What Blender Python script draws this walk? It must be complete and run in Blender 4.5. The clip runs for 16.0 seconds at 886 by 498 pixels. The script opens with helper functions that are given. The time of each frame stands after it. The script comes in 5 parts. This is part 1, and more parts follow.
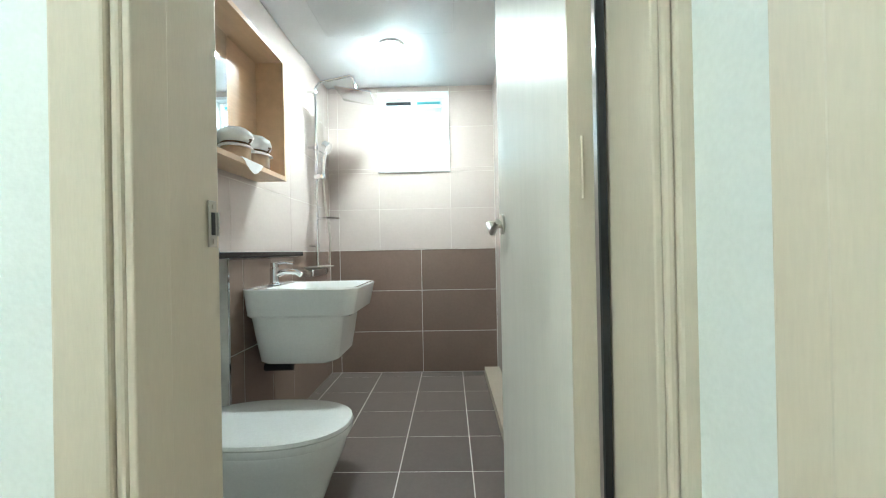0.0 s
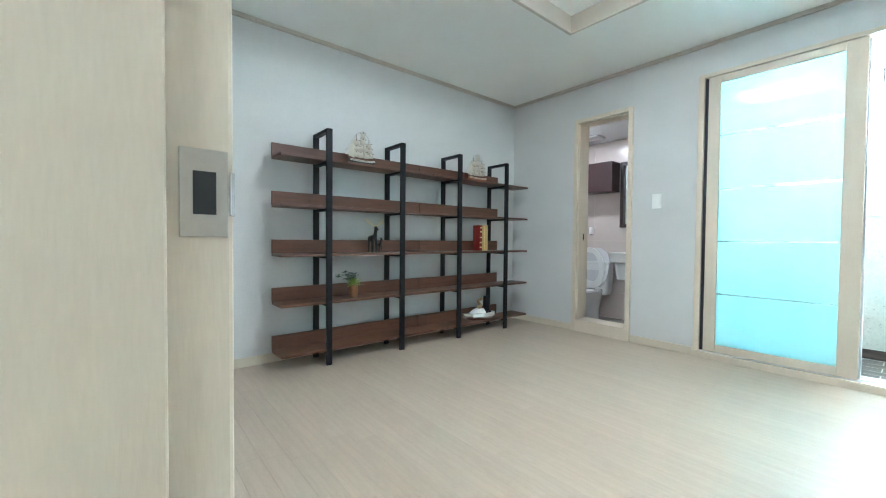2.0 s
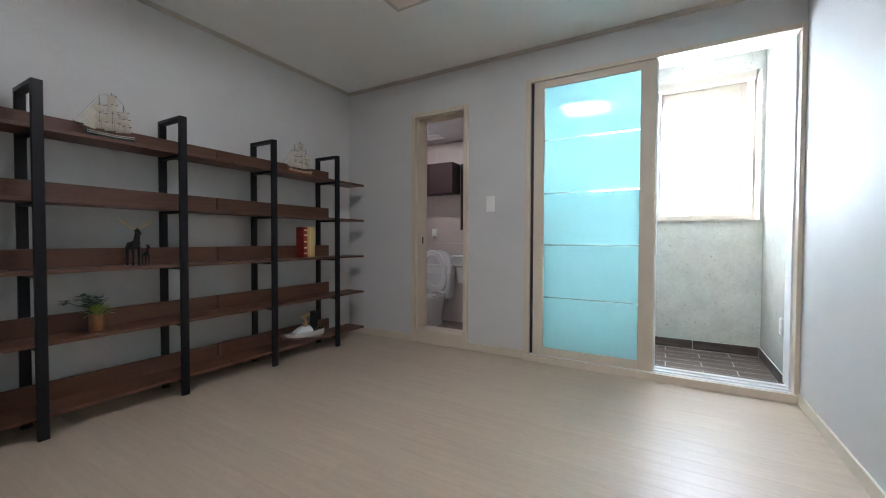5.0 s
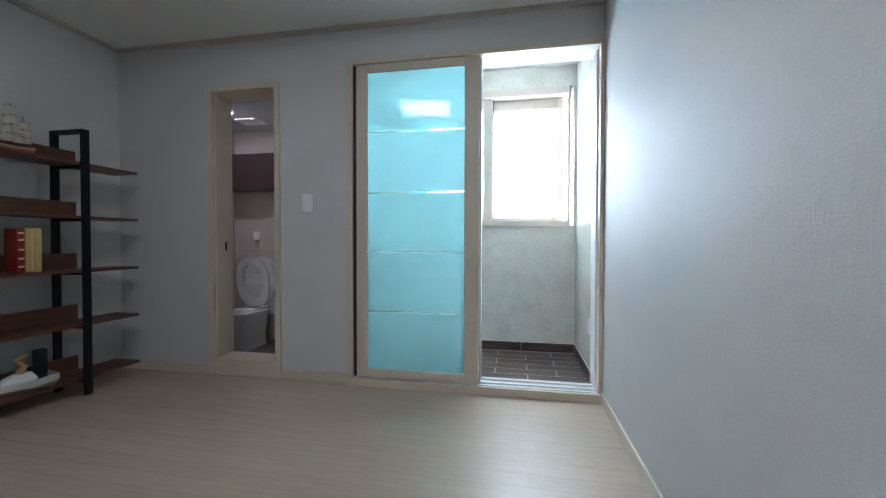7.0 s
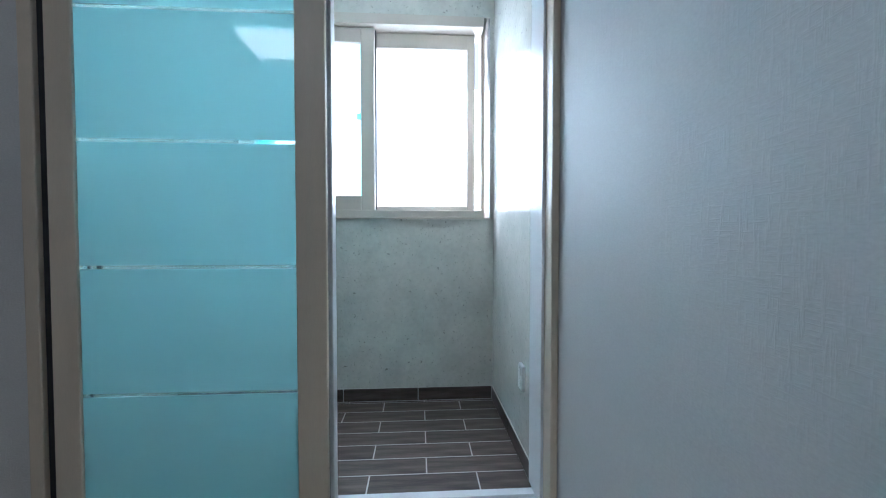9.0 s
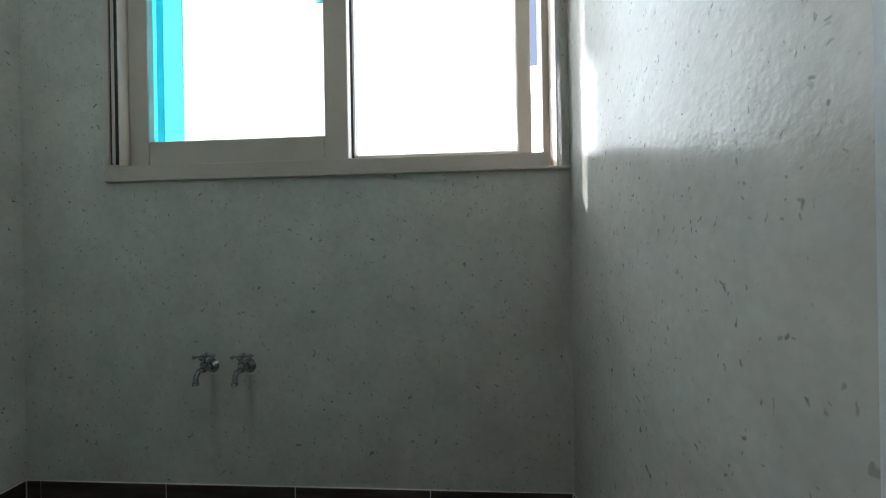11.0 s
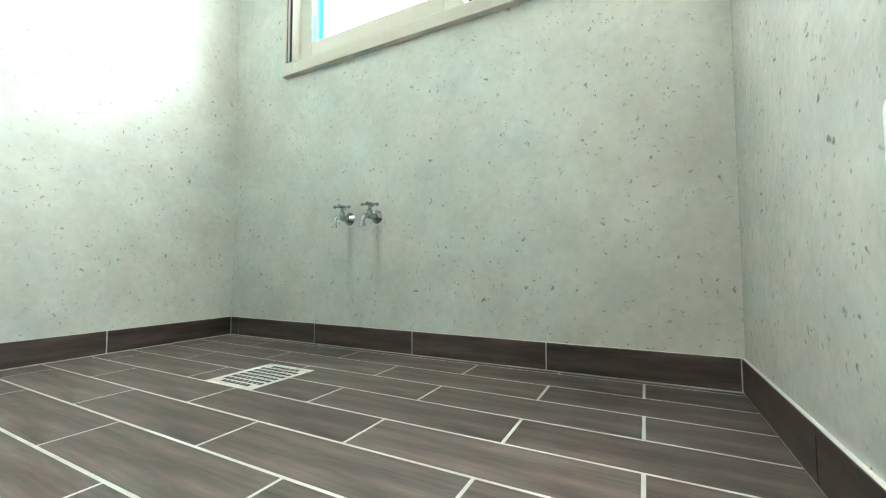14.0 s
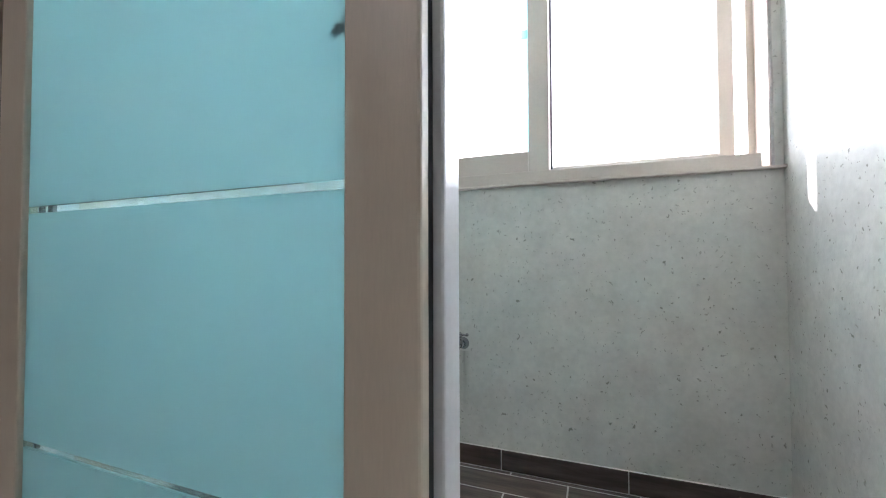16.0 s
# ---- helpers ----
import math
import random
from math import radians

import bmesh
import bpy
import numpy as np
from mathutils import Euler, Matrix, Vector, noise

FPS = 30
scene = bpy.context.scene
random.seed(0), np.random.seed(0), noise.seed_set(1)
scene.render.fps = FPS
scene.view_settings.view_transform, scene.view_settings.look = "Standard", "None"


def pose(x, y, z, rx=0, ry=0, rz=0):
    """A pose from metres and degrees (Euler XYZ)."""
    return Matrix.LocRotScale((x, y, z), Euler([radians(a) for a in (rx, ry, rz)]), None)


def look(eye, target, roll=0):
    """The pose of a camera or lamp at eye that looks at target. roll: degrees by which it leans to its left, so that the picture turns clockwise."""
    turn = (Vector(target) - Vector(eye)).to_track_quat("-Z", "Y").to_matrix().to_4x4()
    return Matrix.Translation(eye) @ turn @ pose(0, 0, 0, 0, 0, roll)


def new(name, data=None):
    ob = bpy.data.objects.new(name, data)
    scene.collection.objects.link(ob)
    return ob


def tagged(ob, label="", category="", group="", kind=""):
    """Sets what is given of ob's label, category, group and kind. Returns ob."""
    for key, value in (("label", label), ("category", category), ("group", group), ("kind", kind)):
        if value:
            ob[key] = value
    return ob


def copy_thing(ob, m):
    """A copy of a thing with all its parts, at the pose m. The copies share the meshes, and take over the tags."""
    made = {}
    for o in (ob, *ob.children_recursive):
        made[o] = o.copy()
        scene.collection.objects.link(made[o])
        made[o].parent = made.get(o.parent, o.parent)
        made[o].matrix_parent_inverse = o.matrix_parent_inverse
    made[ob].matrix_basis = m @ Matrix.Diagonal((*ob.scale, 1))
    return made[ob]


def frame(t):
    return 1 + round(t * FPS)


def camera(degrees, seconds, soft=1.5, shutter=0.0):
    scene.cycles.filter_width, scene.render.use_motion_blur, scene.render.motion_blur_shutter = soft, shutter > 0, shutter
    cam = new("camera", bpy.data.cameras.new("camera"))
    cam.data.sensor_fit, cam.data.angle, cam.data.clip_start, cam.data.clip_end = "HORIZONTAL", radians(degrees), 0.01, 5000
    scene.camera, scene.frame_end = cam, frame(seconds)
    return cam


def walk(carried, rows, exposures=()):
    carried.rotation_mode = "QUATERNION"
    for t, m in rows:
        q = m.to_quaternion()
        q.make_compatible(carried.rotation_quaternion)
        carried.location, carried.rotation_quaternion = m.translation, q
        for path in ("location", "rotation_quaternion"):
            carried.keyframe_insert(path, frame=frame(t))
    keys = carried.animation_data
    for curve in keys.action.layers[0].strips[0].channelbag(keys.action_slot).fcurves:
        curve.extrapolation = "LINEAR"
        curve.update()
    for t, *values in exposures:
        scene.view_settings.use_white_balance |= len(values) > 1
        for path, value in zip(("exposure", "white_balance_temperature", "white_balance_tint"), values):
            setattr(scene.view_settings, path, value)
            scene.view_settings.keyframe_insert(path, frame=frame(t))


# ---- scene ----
cam = camera(97.4, 16.0, soft=1.1)
PATH = [
    (0, (0.959, 0.185, 0.904), (0.921, 2.185, 0.91), -1.1),
    (0.5, (1.074, 0.101, 0.912), (1.162, 2.099, 0.921), -1.1),
    (1, (1.171, 0.077, 0.928), (1.588, 2.033, 0.91), -0.8),
    (1.5, (1.253, 0.045, 0.933), (2.086, 1.862, 0.89), -0.2),
    (2, (1.299, 0.023, 0.917), (2.574, 1.563, 0.867), 0.5),
    (2.5, (1.321, -0.004, 0.891), (2.925, 1.19, 0.849), 0.3),
    (3, (1.397, -0.028, 0.913), (3.105, 1.011, 0.844), 0.4),
    (5.5, (1.918, 0.166, 0.958), (3.665, 1.139, 0.927), 0.0),
    (6, (2.018, 0.161, 0.959), (3.819, 1.031, 0.939), -0.0),
    (6.5, (2.152, 0.091, 0.978), (4.049, 0.722, 0.955), 0.0),
    (7, (2.317, -0.003, 0.988), (4.284, 0.36, 0.951), 0.1),
    (7.5, (2.561, -0.002, 0.971), (4.557, 0.128, 0.938), 0.3),
    (8, (2.874, 0.007, 0.989), (4.873, -0.033, 0.947), 0.2),
    (8.5, (3.231, -0.035, 1.001), (5.226, -0.164, 0.951), -0.1),
    (8.7, (3.36, -0.048, 1.021), (5.355, -0.186, 0.962), 0.1),
    (10.8, (4.688, -0.238, 0.868), (6.684, -0.117, 0.882), -1.7),
    (11, (4.749, -0.215, 0.87), (6.744, -0.08, 0.87), -1.0),
    (11.5, (4.86, -0.152, 0.769), (6.839, 0.14, 0.788), -0.8),
    (12, (4.897, -0.121, 0.658), (6.823, 0.415, 0.716), -0.8),
    (12.5, (4.913, -0.124, 0.588), (6.765, 0.628, 0.67), -0.5),
    (13, (4.907, -0.177, 0.473), (6.697, 0.709, 0.574), -0.3),
    (13.5, (4.896, -0.284, 0.333), (6.657, 0.658, 0.437), -0.1),
    (14, (4.873, -0.342, 0.258), (6.647, 0.576, 0.362), -0.2),
    (14.5, (4.883, -0.346, 0.277), (6.677, 0.533, 0.375), -0.2),
    (15, (4.826, -0.308, 0.474), (6.646, 0.516, 0.562), -0.2),
    (15.5, (4.664, -0.155, 0.726), (6.516, 0.599, 0.778), -0.25),
    (16, (4.463, 0.058, 0.832), (6.333, 0.766, 0.883), -0.2),
]
walk(cam, [(t, look(*p)) for t, *p in PATH],
     exposures=[(0, 4.80, 5500, -10), (0.5, 4.35, 5600, -4), (1, 4.55, 5600, -2), (1.5, 4.85, 5500, 0), (2, 4.87, 5300, 0),
                (2.5, 4.47, 5300, 2), (3, 3.97, 5400, 4), (5.5, 3.62, 5900, 16), (7, 3.17, 5500, 12), (8, 2.80, 5200, 10),
                (8.7, 2.57, 5100, 10), (10.8, 1.13, 6100, 10), (11, 1.18, 6100, 10), (11.5, 1.86, 6200, 12), (12, 2.60, 6300, 8),
                (12.5, 2.98, 6400, 2), (13.5, 3.48, 6400, 2), (14.5, 3.83, 6400, 6), (15, 3.83, 6300, 12), (15.5, 3.27, 6200, 22),
                (16, 2.76, 6000, 20)])

# ---- world, sun, window light ----
world = bpy.data.worlds.new("sky")
scene.world = world
world.use_nodes = True
_wn = world.node_tree.nodes
_sky = _wn.new("ShaderNodeTexSky")
_sky.sky_type = 'NISHITA'
_sky.sun_disc = False
_sky.sun_elevation = radians(46.6)
_sky.sun_rotation = radians(71)
world.node_tree.links.new(_sky.outputs["Color"], _wn["Background"].inputs["Color"])
_wn["Background"].inputs["Strength"].default_value = 0.05

sun_data = bpy.data.lights.new("sun", 'SUN')
sun_data.energy, sun_data.angle, sun_data.color = 5.0, radians(0.5), (1.0, 0.95, 0.88)
sun = new("sun", sun_data)
sun.matrix_world = look((8.935, 0.478, 4.313), (5.935, -0.56, 0.953))

WINDOW_WATTS = 1.32
LAMP_BED, LAMP_BATH, HALL_FILL, LAMP_BATH2 = 2.286, 38.63, 3.94, 15.21


def window_lamp(name, p, w, h, watts, rz):
    d = bpy.data.lights.new(name, 'AREA')
    d.shape, d.size, d.size_y, d.energy, d.color = 'RECTANGLE', w, h, watts, (0.84, 0.95, 1.0)
    ob = new(name, d)
    ob.matrix_world = Matrix.Translation(p) @ pose(0, 0, 0, 90, 0, rz)
    return ob


# balcony window faces east (light travels to -x), bathroom window faces north (light travels to -y)
window_lamp("window_light", (6.138, 0.57, 1.77), 0.52, 0.94, WINDOW_WATTS * 0.45, -90 + 180)
window_lamp("window_light", (6.206, -0.085, 1.74), 0.56, 1.02, WINDOW_WATTS * 1.15, -90 + 180)
window_lamp("window_light", (0.684, 3.388, 1.82), 0.40, 0.44, 0.15, 180 + 180)


# ---- materials ----
def material(name, base, rough=0.5, metal=0.0, var=0.06, scale=6.0, fine=120.0, fine_amt=0.03, bump=0.05,
             bump_scale=150.0, stretch=(1, 1, 1), island=0.0, spec=0.5, coat=0.0):
    m = bpy.data.materials.new(name)
    m.use_nodes = True
    nt = m.node_tree
    n, l = nt.nodes, nt.links
    bsdf = n["Principled BSDF"]
    bsdf.inputs["Roughness"].default_value = rough
    bsdf.inputs["Metallic"].default_value = metal
    bsdf.inputs["Specular IOR Level"].default_value = spec
    bsdf.inputs["Coat Weight"].default_value = coat
    bsdf.inputs["Coat Roughness"].default_value = 0.08
    tc = n.new("ShaderNodeTexCoord")
    mp = n.new("ShaderNodeMapping")
    mp.inputs["Scale"].default_value = stretch
    l.new(tc.outputs["Object"], mp.inputs["Vector"])
    n1 = n.new("ShaderNodeTexNoise")
    n1.inputs["Scale"].default_value = scale
    n1.inputs["Detail"].default_value = 4
    n2 = n.new("ShaderNodeTexNoise")
    n2.inputs["Scale"].default_value = fine
    n2.inputs["Detail"].default_value = 3
    l.new(mp.outputs["Vector"], n1.inputs["Vector"])
    l.new(mp.outputs["Vector"], n2.inputs["Vector"])
    a = n.new("ShaderNodeMapRange")
    a.inputs["From Min"].default_value, a.inputs["From Max"].default_value = 0.25, 0.75
    a.inputs["To Min"].default_value, a.inputs["To Max"].default_value = 1 - var, 1 + var
    b = n.new("ShaderNodeMapRange")
    b.inputs["From Min"].default_value, b.inputs["From Max"].default_value = 0.25, 0.75
    b.inputs["To Min"].default_value, b.inputs["To Max"].default_value = 1 - fine_amt, 1 + fine_amt
    l.new(n1.outputs["Fac"], a.inputs["Value"])
    l.new(n2.outputs["Fac"], b.inputs["Value"])
    mul = n.new("ShaderNodeMath")
    mul.operation = 'MULTIPLY'
    l.new(a.outputs["Result"], mul.inputs[0])
    l.new(b.outputs["Result"], mul.inputs[1])
    last = mul
    if island:
        oi = n.new("ShaderNodeObjectInfo")
        c = n.new("ShaderNodeMapRange")
        c.inputs["To Min"].default_value, c.inputs["To Max"].default_value = 1 - island, 1 + island
        l.new(oi.outputs["Random"], c.inputs["Value"])
        mul2 = n.new("ShaderNodeMath")
        mul2.operation = 'MULTIPLY'
        l.new(mul.outputs[0], mul2.inputs[0])
        l.new(c.outputs["Result"], mul2.inputs[1])
        last = mul2
    col = n.new("ShaderNodeVectorMath")
    col.operation = 'SCALE'
    col.inputs[0].default_value = base
    l.new(last.outputs[0], col.inputs["Scale"])
    l.new(col.outputs["Vector"], bsdf.inputs["Base Color"])
    if bump:
        n3 = n.new("ShaderNodeTexNoise")
        n3.inputs["Scale"].default_value = bump_scale
        n3.inputs["Detail"].default_value = 3
        l.new(mp.outputs["Vector"], n3.inputs["Vector"])
        bp = n.new("ShaderNodeBump")
        bp.inputs["Strength"].default_value = bump
        bp.inputs["Distance"].default_value = 0.004
        l.new(n3.outputs["Fac"], bp.inputs["Height"])
        l.new(bp.outputs["Normal"], bsdf.inputs["Normal"])
    return m


def glow(name, colour, strength):
    m = bpy.data.materials.new(name)
    m.use_nodes = True
    b = m.node_tree.nodes["Principled BSDF"]
    b.inputs["Base Color"].default_value = (0.8, 0.8, 0.8, 1)
    b.inputs["Emission Color"].default_value = (*colour, 1)
    b.inputs["Emission Strength"].default_value = strength
    return m


def speckled(name, base, rough):
    """Painted render with dark grey chips scattered through it, in two sizes."""
    m = material(name, base, rough, var=0.09, scale=7.0, fine=45, fine_amt=0.06, bump=0.28, bump_scale=60)
    n, l = m.node_tree.nodes, m.node_tree.links
    bsdf = n["Principled BSDF"]
    link = bsdf.inputs["Base Color"].links[0]
    src = link.from_socket
    tc = n.new("ShaderNodeTexCoord")
    warp = n.new("ShaderNodeTexNoise")
    warp.inputs["Scale"].default_value = 30
    mixv = n.new("ShaderNodeMixRGB")
    mixv.inputs["Fac"].default_value = 0.05
    l.new(tc.outputs["Object"], warp.inputs["Vector"])
    l.new(tc.outputs["Object"], mixv.inputs[1])
    l.new(warp.outputs["Color"], mixv.inputs[2])
    prev = src
    for sc, thr, keep, shade in ((34.0, 0.14, 0.92, 0.46), (58.0, 0.18, 0.90, 0.50), (100.0, 0.24, 0.87, 0.66)):
        v = n.new("ShaderNodeTexVoronoi")
        v.inputs["Scale"].default_value = sc
        slant = n.new("ShaderNodeMapping")
        slant.inputs["Rotation"].default_value = (radians(38), radians(-38), 0)
        slant.inputs["Scale"].default_value = (1, 1, 0.76)
        l.new(mixv.outputs["Color"], slant.inputs["Vector"])
        l.new(slant.outputs["Vector"], v.inputs["Vector"])
        near = n.new("ShaderNodeMapRange")
        near.inputs["From Min"].default_value = thr * 1.5
        near.inputs["From Max"].default_value = thr * 0.7
        l.new(v.outputs["Distance"], near.inputs["Value"])
        sep = n.new("ShaderNodeSeparateColor")
        l.new(v.outputs["Color"], sep.inputs["Color"])
        pick = n.new("ShaderNodeMath")
        pick.operation = 'GREATER_THAN'
        pick.inputs[1].default_value = keep
        l.new(sep.outputs[0], pick.inputs[0])
        both = n.new("ShaderNodeMath")
        both.operation = 'MULTIPLY'
        l.new(near.outputs[0], both.inputs[0])
        l.new(pick.outputs[0], both.inputs[1])
        mx = n.new("ShaderNodeMixRGB")
        mx.inputs[2].default_value = (base[0] * shade, base[1] * shade, base[2] * shade * 0.95, 1)
        l.new(both.outputs[0], mx.inputs["Fac"])
        l.new(prev, mx.inputs[1])
        prev = mx.outputs["Color"]
    l.new(prev, bsdf.inputs["Base Color"])
    return m


def frosted(name, colour, rough, clear=0.0):
    """Sand-blasted tinted glass: lets light through softly and keeps a glossy face."""
    m = bpy.data.materials.new(name)
    m.use_nodes = True
    n, l = m.node_tree.nodes, m.node_tree.links
    out = n["Material Output"]
    n.remove(n["Principled BSDF"])
    tr = n.new("ShaderNodeBsdfTranslucent")
    tr.inputs["Color"].default_value = (*colour, 1)
    df = n.new("ShaderNodeBsdfDiffuse")
    df.inputs["Color"].default_value = (colour[0] * 0.75, colour[1] * 0.85, colour[2] * 0.85, 1)
    m1 = n.new("ShaderNodeMixShader")
    m1.inputs[0].default_value = 0.15
    l.new(tr.outputs[0], m1.inputs[1])
    l.new(df.outputs[0], m1.inputs[2])
    tp = n.new("ShaderNodeBsdfTransparent")
    tp.inputs["Color"].default_value = (*colour, 1)
    m0 = n.new("ShaderNodeMixShader")
    m0.inputs[0].default_value = clear
    l.new(m1.outputs[0], m0.inputs[1])
    l.new(tp.outputs[0], m0.inputs[2])
    gl = n.new("ShaderNodeBsdfGlossy")
    gl.inputs["Roughness"].default_value = rough
    m2 = n.new("ShaderNodeMixShader")
    if clear > 0.5:
        m2.inputs[0].default_value = 0.05
    else:
        fr = n.new("ShaderNodeFresnel")
        fr.inputs["IOR"].default_value = 1.5
        l.new(fr.outputs[0], m2.inputs[0])
    l.new(m0.outputs[0], m2.inputs[1])
    l.new(gl.outputs[0], m2.inputs[2])
    l.new(m2.outputs[0], out.inputs["Surface"])
    return m


def fibrous(m):
    """Adds the crossed short strokes of embossed wallpaper to a material's relief."""
    n, l = m.node_tree.nodes, m.node_tree.links
    bump = [q for q in n if q.type == 'BUMP'][0]
    tc = n.new("ShaderNodeTexCoord")
    out = None
    for sc, turn in (((22, 22, 240), 6), ((170, 170, 22), 0)):
        mp = n.new("ShaderNodeMapping")
        mp.inputs["Scale"].default_value = sc
        mp.inputs["Rotation"].default_value = (radians(turn), radians(turn), 0)
        l.new(tc.outputs["Object"], mp.inputs["Vector"])
        t = n.new("ShaderNodeTexNoise")
        t.inputs["Scale"].default_value = 1.0
        t.inputs["Detail"].default_value = 2
        l.new(mp.outputs["Vector"], t.inputs["Vector"])
        r = n.new("ShaderNodeMapRange")
        r.inputs["From Min"].default_value, r.inputs["From Max"].default_value = 0.52, 0.74
        l.new(t.outputs["Fac"], r.inputs["Value"])
        if out is None:
            out = r.outputs["Result"]
        else:
            add = n.new("ShaderNodeMath")
            add.operation = 'MAXIMUM'
            l.new(out, add.inputs[0])
            l.new(r.outputs["Result"], add.inputs[1])
            out = add.outputs[0]
    l.new(out, bump.inputs["Height"])
    bump.inputs["Strength"].default_value = 0.13
    return m


WALLPAPER = material("wallpaper", (0.61, 0.61, 0.60), 0.60, var=0.03, scale=2, fine=150, fine_amt=0.06, bump=0.26,
                     bump_scale=130, stretch=(1, 1, 2.2), spec=0.75)
fibrous(WALLPAPER)
HALLPAINT = material("hall_paper", (0.80, 0.82, 0.80), 0.55, var=0.02, scale=2, fine=150, fine_amt=0.03, bump=0.12, bump_scale=130)
CEILING = material("ceiling_paper", (0.78, 0.78, 0.75), 0.7, var=0.02, scale=2, bump=0.1)
TRAY = material("tray_edge", (0.50, 0.45, 0.38), 0.5, var=0.04)
FRAME = material("frame_film", (0.64, 0.56, 0.45), 0.40, var=0.04, scale=3, fine=70, fine_amt=0.03, bump=0.04,
                 bump_scale=90, stretch=(5, 5, 0.6))
BASEBOARD = material("baseboard", (0.62, 0.55, 0.44), 0.4, var=0.04)
FLOORWOOD = material("laminate", (0.468, 0.386, 0.296), 0.36, var=0.07, scale=5, fine=45, fine_amt=0.06, bump=0.05,
                     bump_scale=70, stretch=(9, 0.8, 9), island=0.03)
GAP = material("floor_gap", (0.40, 0.34, 0.265), 0.6)
BALCONY = speckled("speckled_paint", (0.645, 0.632, 0.578), 0.20)
BALTILE = material("wood_tile", (0.122, 0.090, 0.076), 0.46, var=0.62, scale=3.2, fine=15, fine_amt=0.22, bump=0.10,
                   bump_scale=40, stretch=(10, 1.0, 9), island=0.16)
SKIRTTILE = material("wood_skirting_tile", (0.085, 0.060, 0.050), 0.38, var=0.65, scale=3.2, fine=15, fine_amt=0.22, bump=0.10,
                     bump_scale=40, stretch=(1.0, 10, 9), island=0.12)
DULLCHROME = material("dull_chrome", (0.40, 0.41, 0.43), 0.07, metal=1.0, var=0.08, bump=0.0)
GROUT = material("grout", (0.72, 0.69, 0.64), 0.8, var=0.12, scale=14)
BROWNTILE = material("brown_wall_tile", (0.200, 0.140, 0.110), 0.28, var=0.06, scale=3, fine=60, fine_amt=0.05, bump=0.03,
                     island=0.04)
PINKTILE = material("pale_wall_tile", (0.54, 0.47, 0.43), 0.22, var=0.03, scale=3, fine=60, fine_amt=0.02, bump=0.02,
                    island=0.02)
DARKTILE = material("dark_floor_tile", (0.125, 0.098, 0.085), 0.35, var=0.08, scale=4, fine=70, fine_amt=0.08, bump=0.05,
                    island=0.06)
PALEGROUT = material("pale_grout", (0.60, 0.53, 0.49), 0.7, var=0.06, scale=14)
# Greyer than the seat: shade behind the raised seat put into the colour.
SHADEDLID = material("shaded_lid_plastic", (0.62, 0.62, 0.63), 0.25, var=0.01, bump=0.0)
PORCELAIN = material("porcelain", (0.80, 0.80, 0.78), 0.09, var=0.01, bump=0.0, coat=0.4)
CHROME = material("chrome", (0.75, 0.76, 0.78), 0.10, metal=1.0, var=0.03, bump=0.0)
STEEL = material("brushed_steel", (0.52, 0.49, 0.44), 0.34, metal=1.0, var=0.05, bump=0.03)
DRAINSTEEL = material("drain_steel", (0.17, 0.16, 0.14), 0.40, metal=0.35, var=0.2, scale=30)
BLACKSTEEL = material("black_steel", (0.007, 0.007, 0.009), 0.50, var=0.10, bump=0.03, spec=0.25)
WALNUT = material("walnut", (0.100, 0.043, 0.023), 0.45, var=0.22, scale=5, fine=55, fine_amt=0.18, bump=0.05,
                  bump_scale=60, stretch=(0.9, 9, 9), island=0.08)
PVC = material("pvc_frame", (0.60, 0.53, 0.46), 0.35, var=0.03, bump=0.02)
WHITEPVC = material("white_pvc", (0.80, 0.81, 0.82), 0.3, var=0.02, bump=0.01)
GASKET = material("gasket_and_gap_fill", (0.02, 0.02, 0.022), 0.6, var=0.1)
WHITEPLASTIC = material("white_plastic", (0.85, 0.85, 0.83), 0.30, var=0.01, bump=0.0)
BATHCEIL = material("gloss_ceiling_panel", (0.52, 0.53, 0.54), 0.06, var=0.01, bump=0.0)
CABWOOD = material("beech_veneer", (0.58, 0.40, 0.25), 0.4, var=0.08, fine=60, fine_amt=0.06, stretch=(4, 0.7, 4))
DARKVENEER = material("dark_veneer", (0.030, 0.014, 0.014), 0.3, var=0.15, fine=60, fine_amt=0.1, stretch=(5, 1, 1))
BLACKSTONE = material("black_stone", (0.014, 0.014, 0.015), 0.15, var=0.2, fine=200, fine_amt=0.3)
MIRROR = material("mirror_glass", (0.82, 0.84, 0.84), 0.015, metal=1.0, var=0.0, fine_amt=0.0, bump=0.0)
TEAL = frosted("frosted_teal_glass", (0.69, 0.93, 0.94), 0.05)
CLEAR = frosted("clear_glass", (0.93, 0.98, 0.98), 0.02, clear=0.96)
TEALCLEAR = frosted("clear_teal_glass", (0.85, 0.95, 0.95), 0.03, clear=0.85)
PANE = frosted("frosted_pane", (0.93, 0.95, 0.95), 0.1)
TEALEDGE = frosted("teal_glass_edge", (0.30, 0.80, 0.86), 0.1)
TEALDEEP = frosted("deep_teal_glass", (0.12, 0.50, 0.58), 0.1)


# ---- building helpers ----
def box(bm, x0, y0, z0, x1, y1, z1, bev=0.0, seg=2):
    g = bmesh.ops.create_cube(bm, size=1.0)
    v = g["verts"]
    for q in v:
        q.co = Vector(((x0 + x1) / 2 + q.co.x * (x1 - x0), (y0 + y1) / 2 + q.co.y * (y1 - y0), (z0 + z1) / 2 + q.co.z * (z1 - z0)))
    if bev:
        edges = list({e for q in v for e in q.link_edges})
        bmesh.ops.bevel(bm, geom=edges, offset=bev, segments=seg, affect='EDGES', profile=0.5)


